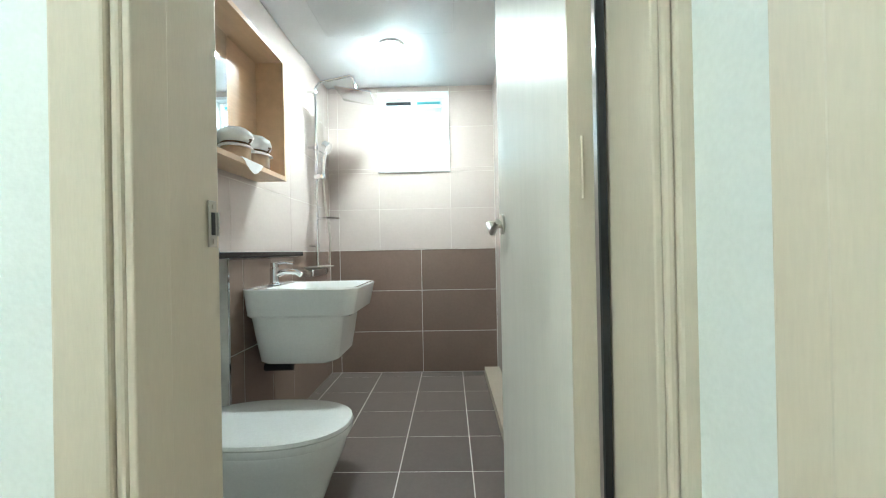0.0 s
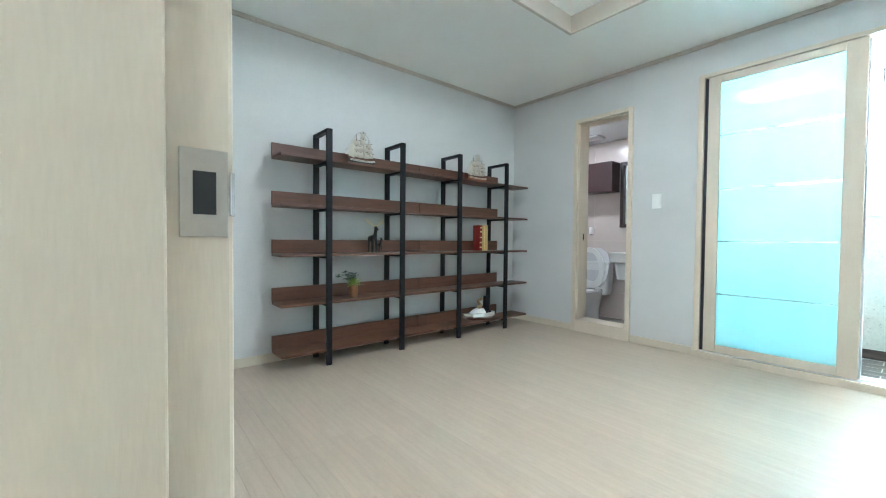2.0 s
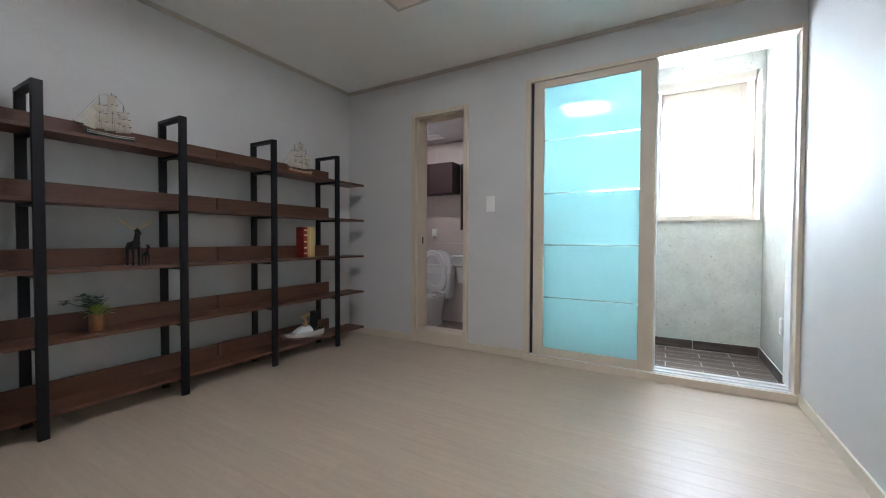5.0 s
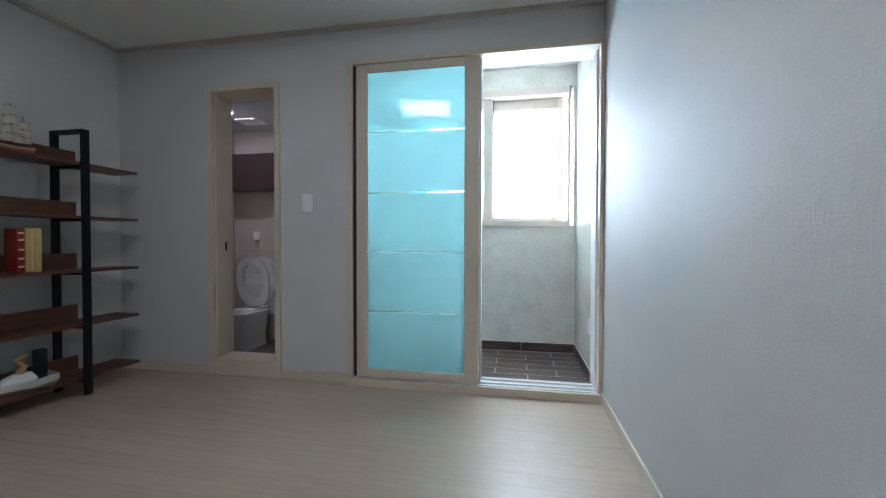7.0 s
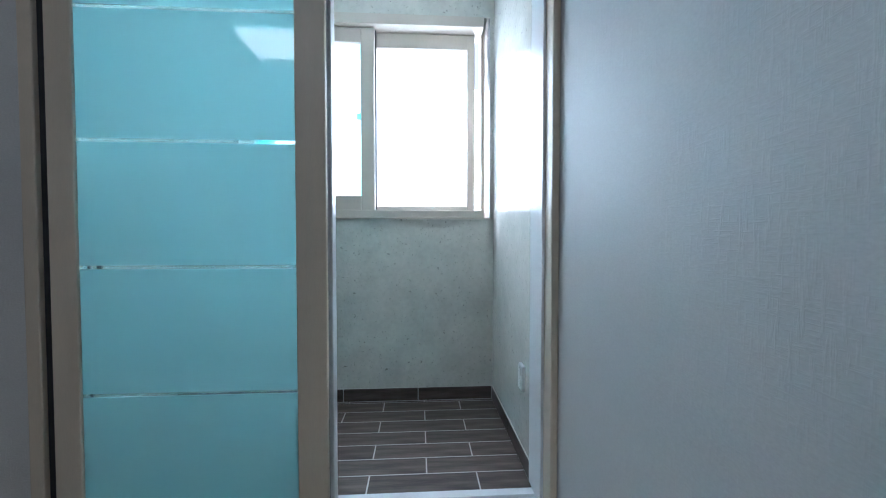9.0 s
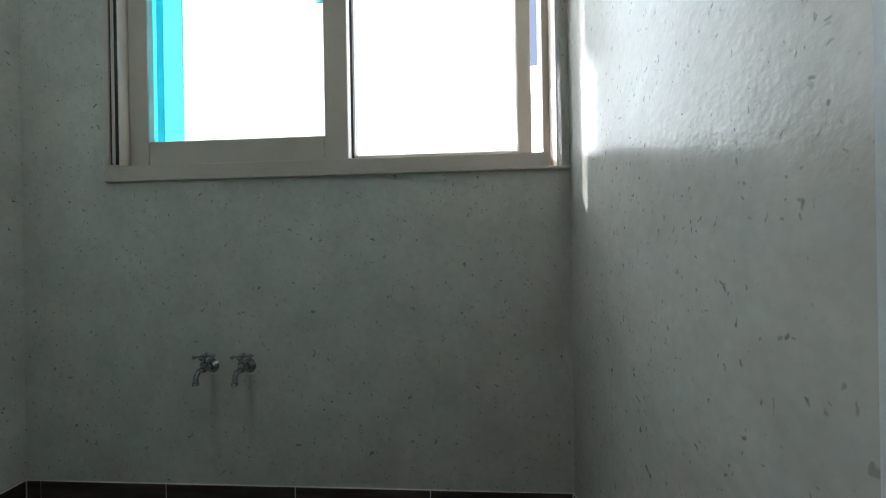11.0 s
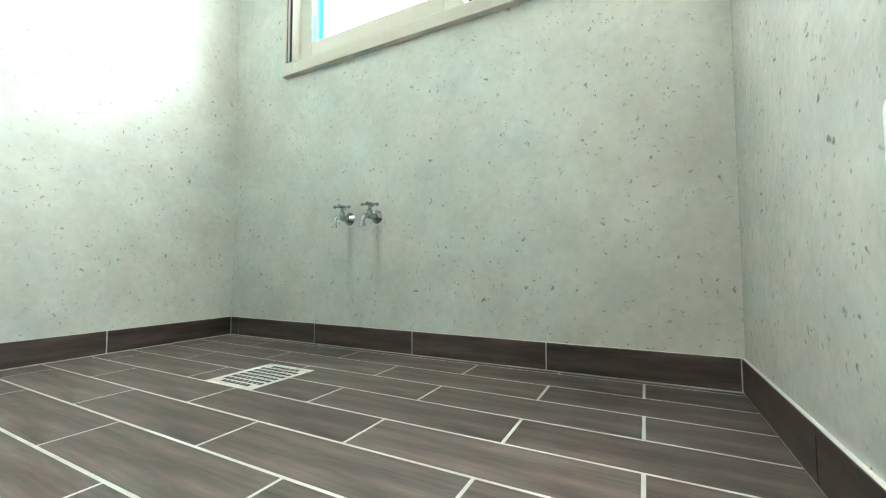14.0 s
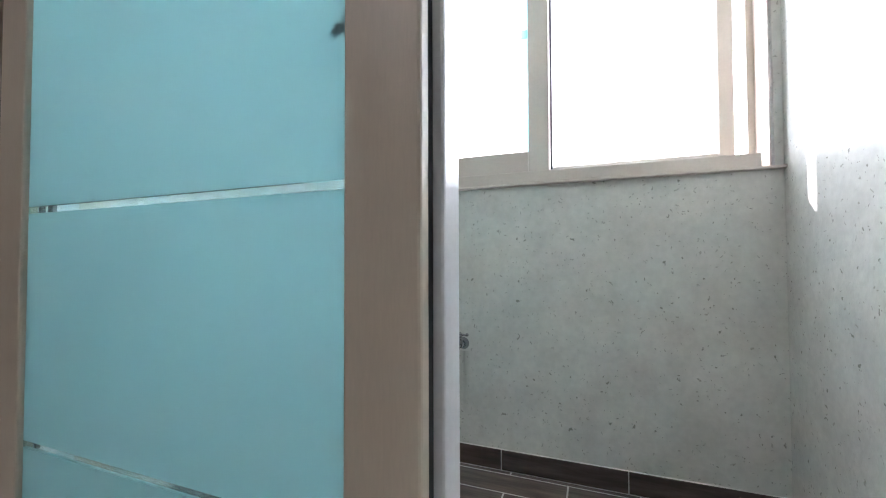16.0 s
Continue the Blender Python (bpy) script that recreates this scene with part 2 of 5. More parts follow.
def tube(bm, pts, r, seg=12, r_end=None, caps=True):
    """A round bar swept along points; the radius runs from r to r_end."""
    pts = [Vector(p) for p in pts]
    rings = []
    up = None
    for i, p in enumerate(pts):
        d = (pts[min(i + 1, len(pts) - 1)] - pts[max(i - 1, 0)]).normalized()
        if up is None:
            up = d.orthogonal().normalized()
        side = d.cross(up).normalized()
        up = side.cross(d).normalized()
        rr = r if r_end is None else r + (r_end - r) * i / (len(pts) - 1)
        rings.append([bm.verts.new(p + (side * math.cos(2 * math.pi * k / seg) + up * math.sin(2 * math.pi * k / seg)) * rr)
                      for k in range(seg)])
    for a, b in zip(rings, rings[1:]):
        for k in range(seg):
            bm.faces.new((a[k], a[(k + 1) % seg], b[(k + 1) % seg], b[k]))
    if caps:
        bm.faces.new(list(reversed(rings[0])))
        bm.faces.new(rings[-1])


def loft(bm, rings, cap0=True, cap1=True):
    """Skin between closed rings of equal length."""
    vs = [[bm.verts.new(p) for p in ring] for ring in rings]
    n = len(vs[0])
    for a, b in zip(vs, vs[1:]):
        for k in range(n):
            bm.faces.new((a[k], a[(k + 1) % n], b[(k + 1) % n], b[k]))
    if cap0:
        bm.faces.new(list(reversed(vs[0])))
    if cap1:
        bm.faces.new(vs[-1])


def lathe(bm, centre, profile, seg=24):
    """profile: (radius, height) pairs, bottom to top."""
    c = Vector(centre)
    loft(bm, [[c + Vector((r * math.cos(2 * math.pi * k / seg), r * math.sin(2 * math.pi * k / seg), z)) for k in range(seg)]
              for r, z in profile])


def rounded(cx, cy, z, hx, hy, r, n=5):
    """A rounded rectangle as a ring of points."""
    out = []
    for qx, qy, a0 in ((1, 1, 0), (-1, 1, 90), (-1, -1, 180), (1, -1, 270)):
        for i in range(n + 1):
            a = radians(a0 + 90 * i / n)
            out.append(Vector((cx + qx * (hx - r) + r * math.cos(a), cy + qy * (hy - r) + r * math.sin(a), z)))
    return out


def ellipse(cx, cy, z, rx, ry, n=28, p=2.0):
    out = []
    for i in range(n):
        a = 2 * math.pi * i / n
        c, s = math.cos(a), math.sin(a)
        out.append(Vector((cx + rx * math.copysign(abs(c) ** (2 / p), c), cy + ry * math.copysign(abs(s) ** (2 / p), s), z)))
    return out


def thing(name, p, label, category, group=""):
    ob = new(name)
    ob.location = p
    ob.empty_display_size = 0.05
    return tagged(ob, label, category, group)


def part(name, bm, mat, parent=None, label="", smooth=False):
    bmesh.ops.recalc_face_normals(bm, faces=bm.faces)
    me = bpy.data.meshes.new(name)
    bm.to_mesh(me)
    bm.free()
    me.materials.append(mat)
    if smooth:
        me.shade_smooth()
        me.set_sharp_from_angle(angle=radians(38))
    ob = new(name, me)
    if label:
        ob["label"] = label
    if parent:
        ob.parent = parent
        top = Matrix.Translation(parent.location)
        if parent.parent:
            top = Matrix.Identity(4) if parent.type == 'MESH' else top
        ob.matrix_parent_inverse = top.inverted() if parent.type != 'MESH' else Matrix.Identity(4)
    return ob


def boxes(name, mat, parent, *bs, bev=0.0, label="", smooth=False):
    bm = bmesh.new()
    for b in bs:
        box(bm, *b, bev=bev)
    return part(name, bm, mat, parent, label, smooth)


def structure(name, mat, *bs, label="", category="", bev=0.0):
    return tagged(boxes(name, mat, None, *bs, bev=bev), label, category, kind="structure")


_tiles = {}


def tile_mesh(name, w, h, d, mat, ch=0.0008):
    """A tile lying in its own xy plane from (0, 0), its face up at z = d, with chamfered edges."""
    key = (name, round(w, 3), round(h, 3), d, mat.name)
    if key not in _tiles:
        me = bpy.data.meshes.new(name)
        v = [(0, 0, 0), (w, 0, 0), (w, h, 0), (0, h, 0), (0, 0, d - ch), (w, 0, d - ch), (w, h, d - ch), (0, h, d - ch),
             (ch, ch, d), (w - ch, ch, d), (w - ch, h - ch, d), (ch, h - ch, d)]
        f = [(8, 9, 10, 11)]
        for i in range(4):
            j = (i + 1) % 4
            f += [(i, j, 4 + j, 4 + i), (4 + i, 4 + j, 8 + j, 8 + i)]
        me.from_pydata(v, [], f)
        me.materials.append(mat)
        _tiles[key] = me
    return _tiles[key]


def lay(name, mat, parent, basis, cells, d=0.006, ch=0.0008):
    """Lays pieces on a surface: cells (u, v, w, h) in the plane given by basis (its local z is outward)."""
    for u, v, w, h in cells:
        ob = new(name, tile_mesh(name, w, h, d, mat, ch))
        ob.matrix_basis = basis @ Matrix.Translation((u, v, 0))
        ob.parent = parent


def plane(origin, u, v):
    u, v = Vector(u), Vector(v)
    w = u.cross(v)
    m = Matrix((u, v, w)).transposed().to_4x4()
    return Matrix.Translation(origin) @ m


def grid_cells(u0, u1, v0, v1, us, vs, gap):
    """Cells between joint lines us and vs, clipped to the surface."""
    out = []
    uu = [u0] + [q for q in sorted(us) if u0 + 0.01 < q < u1 - 0.01] + [u1]
    vv = [v0] + [q for q in sorted(vs) if v0 + 0.01 < q < v1 - 0.01] + [v1]
    for a, b in zip(uu, uu[1:]):
        for c, e in zip(vv, vv[1:]):
            out.append((a + gap / 2, c + gap / 2, b - a - gap, e - c - gap))
    return out

COPPER = material("copper_pot", (0.30, 0.16, 0.09), 0.28, metal=1.0, var=0.1, bump=0.02)
GOLD = material("gold_paint", (0.90, 0.72, 0.36), 0.28, metal=1.0, var=0.05)
LEAF = material("leaf_dark", (0.03, 0.07, 0.035), 0.5, var=0.3, scale=30)
LEAFLIGHT = material("leaf_lime", (0.25, 0.36, 0.06), 0.5, var=0.3, scale=30)
BLACKRESIN = material("black_resin", (0.006, 0.006, 0.007), 0.42, var=0.2, spec=0.25)
CREAM = material("sail_cloth", (0.58, 0.54, 0.45), 0.8, var=0.12, scale=20, fine_amt=0.06)
HULLGREEN = material("hull_dark_green", (0.012, 0.030, 0.026), 0.35, var=0.2)
HULLORANGE = material("hull_orange_wood", (0.34, 0.11, 0.035), 0.4, var=0.25, stretch=(3, 12, 12))
TIMBER = material("ship_timber", (0.12, 0.06, 0.03), 0.5, var=0.2)
REDLEATHER = material("book_red", (0.20, 0.016, 0.012), 0.45, var=0.25, scale=20)
TANPAPER = material("book_tan", (0.62, 0.47, 0.20), 0.55, var=0.12, scale=14, fine_amt=0.1, stretch=(8, 1, 1))
SILVER = material("silver_hull", (0.70, 0.70, 0.70), 0.16, metal=0.85, var=0.05)
TAN = material("tan_resin", (0.35, 0.22, 0.10), 0.5, var=0.2)
JARCLOTH = material("jar_cloth", (0.86, 0.85, 0.83), 0.8, var=0.06, scale=20)
JARBODY = material("jar_amber", (0.50, 0.35, 0.23), 0.25, var=0.3, scale=18)
ROPE = material("rope", (0.12, 0.07, 0.035), 0.9, var=0.3, scale=60)
RUBBER = material("dark_pipe", (0.03, 0.032, 0.034), 0.5)
DOORWHITE = material("door_skin", (0.74, 0.70, 0.64), 0.35, var=0.03, fine=70, fine_amt=0.03, stretch=(6, 6, 0.5))


def stained(m, marks, top, length):
    """Dark run marks below fittings: marks are the y places, top the height where they begin."""
    n, l = m.node_tree.nodes, m.node_tree.links
    bsdf = n["Principled BSDF"]
    prev = bsdf.inputs["Base Color"].links[0].from_socket
    tc = n.new("ShaderNodeTexCoord")
    sep = n.new("ShaderNodeSeparateXYZ")
    l.new(tc.outputs["Object"], sep.inputs[0])
    mp = n.new("ShaderNodeMapping")
    mp.inputs["Scale"].default_value = (60, 60, 7)
    l.new(tc.outputs["Object"], mp.inputs["Vector"])
    ns = n.new("ShaderNodeTexNoise")
    l.new(mp.outputs["Vector"], ns.inputs["Vector"])
    ns.inputs["Scale"].default_value = 1.0
    fall = n.new("ShaderNodeMapRange")
    fall.inputs["From Min"].default_value, fall.inputs["From Max"].default_value = top - length, top
    l.new(sep.outputs["Z"], fall.inputs["Value"])
    below = n.new("ShaderNodeMath")
    below.operation = 'LESS_THAN'
    below.inputs[1].default_value = top
    l.new(sep.outputs["Z"], below.inputs[0])
    for y in marks:
        d = n.new("ShaderNodeMath")
        d.operation = 'SUBTRACT'
        d.inputs[1].default_value = y
        l.new(sep.outputs["Y"], d.inputs[0])
        a = n.new("ShaderNodeMath")
        a.operation = 'ABSOLUTE'
        l.new(d.outputs[0], a.inputs[0])
        r = n.new("ShaderNodeMapRange")
        r.inputs["From Min"].default_value, r.inputs["From Max"].default_value = 0.026, 0.002
        l.new(a.outputs[0], r.inputs["Value"])
        fac = r.outputs["Result"]
        for other in (fall.outputs["Result"], below.outputs[0], ns.outputs["Fac"]):
            k = n.new("ShaderNodeMath")
            k.operation = 'MULTIPLY'
            l.new(fac, k.inputs[0])
            l.new(other, k.inputs[1])
            fac = k.outputs[0]
        mx = n.new("ShaderNodeMixRGB")
        mx.inputs[2].default_value = (0.26, 0.25, 0.22, 1)
        l.new(fac, mx.inputs["Fac"])
        l.new(prev, mx.inputs[1])
        prev = mx.outputs["Color"]
    l.new(prev, bsdf.inputs["Base Color"])
    return m


BALCONYRUN = stained(speckled("speckled_paint_with_run_marks", (0.645, 0.632, 0.578), 0.20), (0.716, 0.580), 0.43, 0.30)


# ---- structure ----
SOUTH, NORTH, EAST, CEIL = -0.538, 3.03, 4.855, 2.468

floor = structure("floor", GAP, (1.205, -0.70, -0.12, 4.855, 3.20, -0.002), (-0.75, -1.75, -0.12, 1.205, 0.70, -0.002),
                  label="pale beige laminate floor of narrow planks", category="floor")
wall_north = structure("wall_north", WALLPAPER, (1.34, NORTH, -0.12, EAST, NORTH + 0.17, 2.75),
                       label="off-white textured wallpaper wall behind shelving", category="wall")
wall_south = structure("wall_south", WALLPAPER, (1.345, SOUTH - 0.165, -0.12, EAST, SOUTH, 2.75),
                       label="off-white embossed wallpaper wall with soft sheen", category="wall")
wall_east = structure("wall_east", WALLPAPER,
                      (EAST, 2.226, -0.12, 5.025, NORTH + 0.17, 2.75), (EAST, 1.128, -0.12, 5.025, 1.652, 2.75),
                      (EAST, 1.652, 2.115, 5.025, 2.226, 2.75), (EAST, SOUTH - 0.165, 2.216, 5.025, 1.128, 2.75),
                      (EAST, 1.652, -0.12, 5.025, 2.226, 0.02), (EAST, SOUTH - 0.165, -0.12, 5.011, 1.128, -0.005),
                      label="off-white wallpaper wall with two openings", category="wall")
wall_west = structure("wall_west", WALLPAPER, (1.225, 0.405, -0.12, 1.345, 0.772, 2.75), (1.225, -1.75, -0.12, 1.345, -0.49, 2.75),
                      (1.225, -0.49, 2.06, 1.345, 0.405, 2.75), (1.335, 0.772, -0.12, 1.361, NORTH + 0.42, 2.75),
                      label="off-white wallpaper wall beside the door", category="wall")
wall_hall = structure("wall_hall_north", HALLPAINT, (-0.75, 0.618, -0.12, 0.590, 0.772, 2.75), (1.199, 0.618, -0.12, 1.225, 0.772, 2.75),
                      (0.590, 0.618, 2.030, 1.199, 0.772, 2.75), label="off-white wallpaper wall of the hall", category="wall")
structure("wall_hall_west", HALLPAINT, (-0.90, -1.75, -0.12, -0.75, 0.772, 2.75), label="plain wall closing the hall", category="wall")
structure("wall_hall_south", HALLPAINT, (-0.90, -1.90, -0.12, 1.345, -1.75, 2.75), label="plain wall closing the hall", category="wall")

structure("wall_hall_east", HALLPAINT, (1.2180, 0.4885, -0.003, 1.2248, 0.5995, 2.35), label="white papered hall wall beside the door casing", category="wall")

# bedroom ceiling with a recessed tray
TX0, TX1, TY0, TY1 = 1.90, 3.905, 0.40, 1.695
structure("ceiling", CEILING, (1.345, SOUTH, CEIL, TX0, NORTH, CEIL + 0.05), (TX1, SOUTH, CEIL, EAST, NORTH, CEIL + 0.05),
          (TX0, SOUTH, CEIL, TX1, TY0, CEIL + 0.05), (TX0, TY1, CEIL, TX1, NORTH, CEIL + 0.05),
          (TX0 - 0.1, TY0 - 0.1, CEIL + 0.12, TX1 + 0.1, TY1 + 0.1, CEIL + 0.17), label="white papered ceiling with recessed tray", category="ceiling")
structure("ceiling_tray_trim", TRAY, (TX0 - 0.02, TY0 - 0.02, CEIL - 0.006, TX0 + 0.004, TY1 + 0.02, CEIL + 0.12), (TX1 - 0.004, TY0 - 0.02, CEIL - 0.006, TX1 + 0.02, TY1 + 0.02, CEIL + 0.12),
          (TX0 + 0.004, TY0 - 0.02, CEIL - 0.006, TX1 - 0.004, TY0 + 0.004, CEIL + 0.12), (TX0 + 0.004, TY1 - 0.004, CEIL - 0.006, TX1 - 0.004, TY1 + 0.02, CEIL + 0.12),
          label="beige edge trim of ceiling recess", category="trim")
structure("ceiling_hall", CEILING, (-0.90, -1.90, 2.35, 1.235, 0.628, 2.45), label="white hall ceiling", category="ceiling")
structure("trim_ceiling", TRAY, (1.345, NORTH - 0.022, CEIL - 0.03, EAST, NORTH, CEIL - 0.002), (EAST - 0.022, SOUTH, CEIL - 0.03, EAST, NORTH - 0.022, CEIL - 0.002),
          (1.345, SOUTH, CEIL - 0.03, EAST - 0.022, SOUTH + 0.022, CEIL - 0.002), label="thin beige cornice along the ceiling", category="trim")
structure("baseboard", BASEBOARD, (1.361, NORTH - 0.012, -0.004, EAST, NORTH, 0.065), (EAST - 0.012, 2.232, -0.004, EAST, NORTH - 0.012, 0.065),
          (EAST - 0.012, 1.1385, -0.004, EAST, 1.645, 0.065), (1.345, SOUTH, -0.004, EAST - 0.03, SOUTH + 0.012, 0.065), bev=0.003,
          label="low beige baseboard", category="baseboard")


def door_frame(name, axis, lo, hi, z0, top, a0, a1, w, label, stop=None, sill=None):
    """A door lining with casing: axis 'x' means the wall runs along x; a0..a1 is the depth through the wall."""
    root = tagged(new(name), label, "door frame", kind="structure")

    def b(n, u0, d0, zz0, u1, d1, zz1, bev=0.004):
        bm = bmesh.new()
        if axis == 'x':
            box(bm, u0, d0, zz0, u1, d1, zz1, bev=bev)
        else:
            box(bm, d0, u0, zz0, d1, u1, zz1, bev=bev)
        return part(n, bm, FRAME, root)
    b("jamb", lo - w, a0, z0, lo, a1, top + w)
    b("jamb", hi, a0, z0, hi + w, a1, top + w)
    b("head", lo, a0, top, hi, a1, top + w)
    if stop:
        s0, s1, t = stop
        b("stop", lo + 0.0005, s0, z0, lo + t, s1, top, 0.002)
        b("stop", hi - t, s0, z0, hi - 0.0005, s1, top, 0.002)
        b("stop", lo + t, s0, top - t, hi - t, s1, top - 0.0005, 0.002)
    if sill:
        b("sill", lo, a0 + 0.004, z0, hi, a1 - 0.004, sill, 0.004)
    return root


frame_bath = door_frame("door_1", 'x', 0.600, 1.188, -0.06, 2.02, 0.604, 0.785, 0.012, "beige film-wrapped bathroom door lining", stop=(0.607, 0.665, 0.010), sill=0.03)
frame_bed = door_frame("door_2", 'y', -0.475, 0.385, -0.005, 2.02, 1.190, 1.372, 0.045, "beige film-wrapped bedroom door lining", stop=(1.191, 1.325, 0.013))
frame_b2 = door_frame("door_3", 'y', 1.687, 2.189, 0.0, 2.084, 4.832, 5.045, 0.040, "beige film-wrapped narrow bathroom door lining", stop=(4.86, 4.94, 0.010), sill=0.118)


boxes("casing", FRAME, frame_bath, (0.524, 0.598, -0.004, 0.5875, 0.617, 2.085), (1.2005, 0.600, -0.004, 1.2245, 0.6175, 2.085), (0.5875, 0.598, 2.033, 1.2005, 0.617, 2.085), bev=0.004)
boxes("casing", FRAME, frame_bed, (1.204, 0.4305, -0.004, 1.2245, 0.488, 2.10), bev=0.004)


def strike_plate(parent, m, wide=1.0):
    """Steel plate with latch hole and lip, facing local -y."""
    m = m @ Matrix.Diagonal((wide, 1, 1, 1))
    bm = bmesh.new()
    box(bm, -0.017, -0.0025, -0.035, 0.017, 0.0, 0.035, bev=0.001)
    bm.transform(m)
    p = part("strike_plate", bm, STEEL, parent, "brushed steel strike plate")
    bm = bmesh.new()
    box(bm, -0.008, -0.0034, -0.017, 0.008, -0.0026, 0.017)
    bm.transform(m)
    part("latch_hole", bm, GASKET, p, "black latch hole")
    bm = bmesh.new()
    for z in (-0.026, 0.026):
        tube(bm, [(0, -0.0026, z), (0, -0.0040, z)], 0.004, 10)
    bm.transform(m)
    part("screw", bm, STEEL, p)
    bm = bmesh.new()
    box(bm, 0.0175, -0.006, -0.018, 0.021, 0.0, 0.018, bev=0.001)
    bm.transform(m)
    part("lip", bm, CHROME, p, "bright bent lip")


strike_plate(frame_bed, Matrix.Translation((1.3505, 0.3845, 0.952)))
strike_plate(frame_bath, Matrix.Translation((0.6015, 0.762, 0.950)) @ pose(0, 0, 0, 0, 0, 90), 0.55)

# ---- bathroom beside the hall ----
BZ = -0.06
bath_floor = structure("floor_bathroom", GROUT, (-0.25, 0.715, -0.16, 1.345, 3.45, BZ - 0.0012), label="dark brown-grey ceramic tile floor with pale joints", category="floor")
bath_back = structure("wall_bathroom_back", GROUT, (-0.14, 3.2803, -0.12, 0.400, 3.47, 2.75), (0.968, 3.2803, -0.12, 1.335, 3.47, 2.75),
                      (0.400, 3.2803, -0.12, 0.968, 3.47, 1.529), (0.400, 3.2803, 2.165, 0.968, 3.47, 2.75), label="tiled wall, brown below and pale above", category="wall")
bath_left = structure("wall_bathroom_left", GROUT, (-0.25, 0.715, -0.12, -0.1022, 3.28, 2.75), (-0.1022, 0.715, 0.885, -0.0022, 3.28, 2.75), (-0.1022, 1.69, -0.12, -0.0022, 3.28, 0.885), label="tiled wall, brown below and pale above", category="wall")
bath_right = structure("wall_bathroom_right", PINKTILE, (1.320, 0.715, -0.12, 1.3345, 3.285, 2.75), label="pale tiled wall", category="wall")
ledge = structure("bathroom_ledge", GROUT, (-0.0020, 1.69, -0.067, 0.0878, 2.3952, 0.885), label="tiled pipe ledge with brown tiles", category="ledge")
structure("ledge_top", BLACKSTONE, (-0.0015, 0.7155, 0.8875, 0.108, 2.42, 0.912), label="black polished stone ledge top", category="ledge", bev=0.003)
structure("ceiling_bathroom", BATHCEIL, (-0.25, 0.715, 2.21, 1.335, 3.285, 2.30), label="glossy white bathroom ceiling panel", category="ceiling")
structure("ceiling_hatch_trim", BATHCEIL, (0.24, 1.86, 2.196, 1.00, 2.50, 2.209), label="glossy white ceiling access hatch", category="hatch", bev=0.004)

win = tagged(new("window_2"), "white framed bathroom window, bright with daylight", "window", kind="structure")
boxes("window_frame", WHITEPVC, win, (0.400, 3.262, 1.529, 0.424, 3.40, 2.165), (0.944, 3.262, 1.529, 0.968, 3.40, 2.165), (0.424, 3.262, 1.529, 0.944, 3.40, 1.552),
      (0.424, 3.262, 2.141, 0.944, 3.40, 2.165), bev=0.003)
boxes("sash", WHITEPVC, win, (0.424, 3.34, 1.552, 0.458, 3.375, 2.141), (0.910, 3.34, 1.552, 0.944, 3.375, 2.141), (0.458, 3.34, 1.552, 0.910, 3.375, 1.585),
      (0.458, 3.34, 2.085, 0.910, 3.375, 2.141), (0.665, 3.34, 1.585, 0.700, 3.375, 2.085), bev=0.003)
boxes("pane", PANE, win, (0.458, 3.392, 1.585, 0.910, 3.396, 2.085))
boxes("head_gap", GASKET, win, (0.46, 3.3355, 2.088, 0.66, 3.3395, 2.112), label="dark slot over sash")
boxes("head_gap", TEALEDGE, win, (0.71, 3.3355, 2.092, 0.90, 3.3395, 2.110), label="teal glazed slot over sash")

# ---- second bathroom ----
b2_floor = structure("floor_bathroom_two", GROUT, (5.025, 1.50, -0.16, 6.25, 3.10, BZ - 0.0012), label="dark brown ceramic tile floor", category="floor")
b2_east = structure("wall_bathroom_two_east", GROUT, (6.0922, 1.50, -0.12, 6.30, 3.10, 2.75), label="tiled wall, pale pinkish beige", category="wall")
b2_north = structure("wall_bathroom_two_north", GROUT, (5.025, 3.0022, -0.12, 6.0922, 3.20, 2.75), label="tiled wall, pale pinkish beige", category="wall")
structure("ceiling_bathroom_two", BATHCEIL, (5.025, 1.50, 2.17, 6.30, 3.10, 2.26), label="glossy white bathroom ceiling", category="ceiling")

# ---- balcony ----
BY0, BY1, BX1, BCEIL = -0.56, 1.456, 6.10, 2.625
BFZ = -0.054
bal_floor = structure("floor_balcony", GROUT, (5.00, -0.75, -0.20, 6.30, 1.52, BFZ - 0.0005), label="dark wood-look tile balcony floor with pale joints", category="floor")
bal_east = structure("wall_balcony_east", BALCONYRUN, (BX1, -0.75, -0.12, 6.31, -0.535, 2.75), (BX1, 1.104, -0.12, 6.31, 1.52, 2.75),
                     (BX1, -0.535, -0.12, 6.31, 1.104, 1.142), (BX1, -0.535, 2.435, 6.31, 1.104, 2.75),
                     label="pale grey-green painted wall with dark flecks", category="wall")
bal_south = structure("wall_balcony_south", BALCONY, (5.025, BY0 - 0.19, -0.12, BX1, BY0, 2.75), label="pale grey-green painted wall with dark flecks", category="wall")
bal_north = structure("wall_balcony_north", BALCONY, (5.025, BY1, -0.12, BX1, 1.52, 2.75), label="pale grey-green painted wall with dark flecks", category="wall")
bal_west = structure("wall_balcony_west", BALCONY, (5.026, 1.128, -0.12, 5.036, BY1, 2.75), (5.026, BY0, 2.216, 5.036, 1.128, 2.75),
                     label="pale grey-green painted wall with dark flecks", category="wall")
structure("ceiling_balcony", CEILING, (5.02, -0.75, BCEIL, 6.31, 1.52, BCEIL + 0.1), label="pale balcony ceiling", category="ceiling")

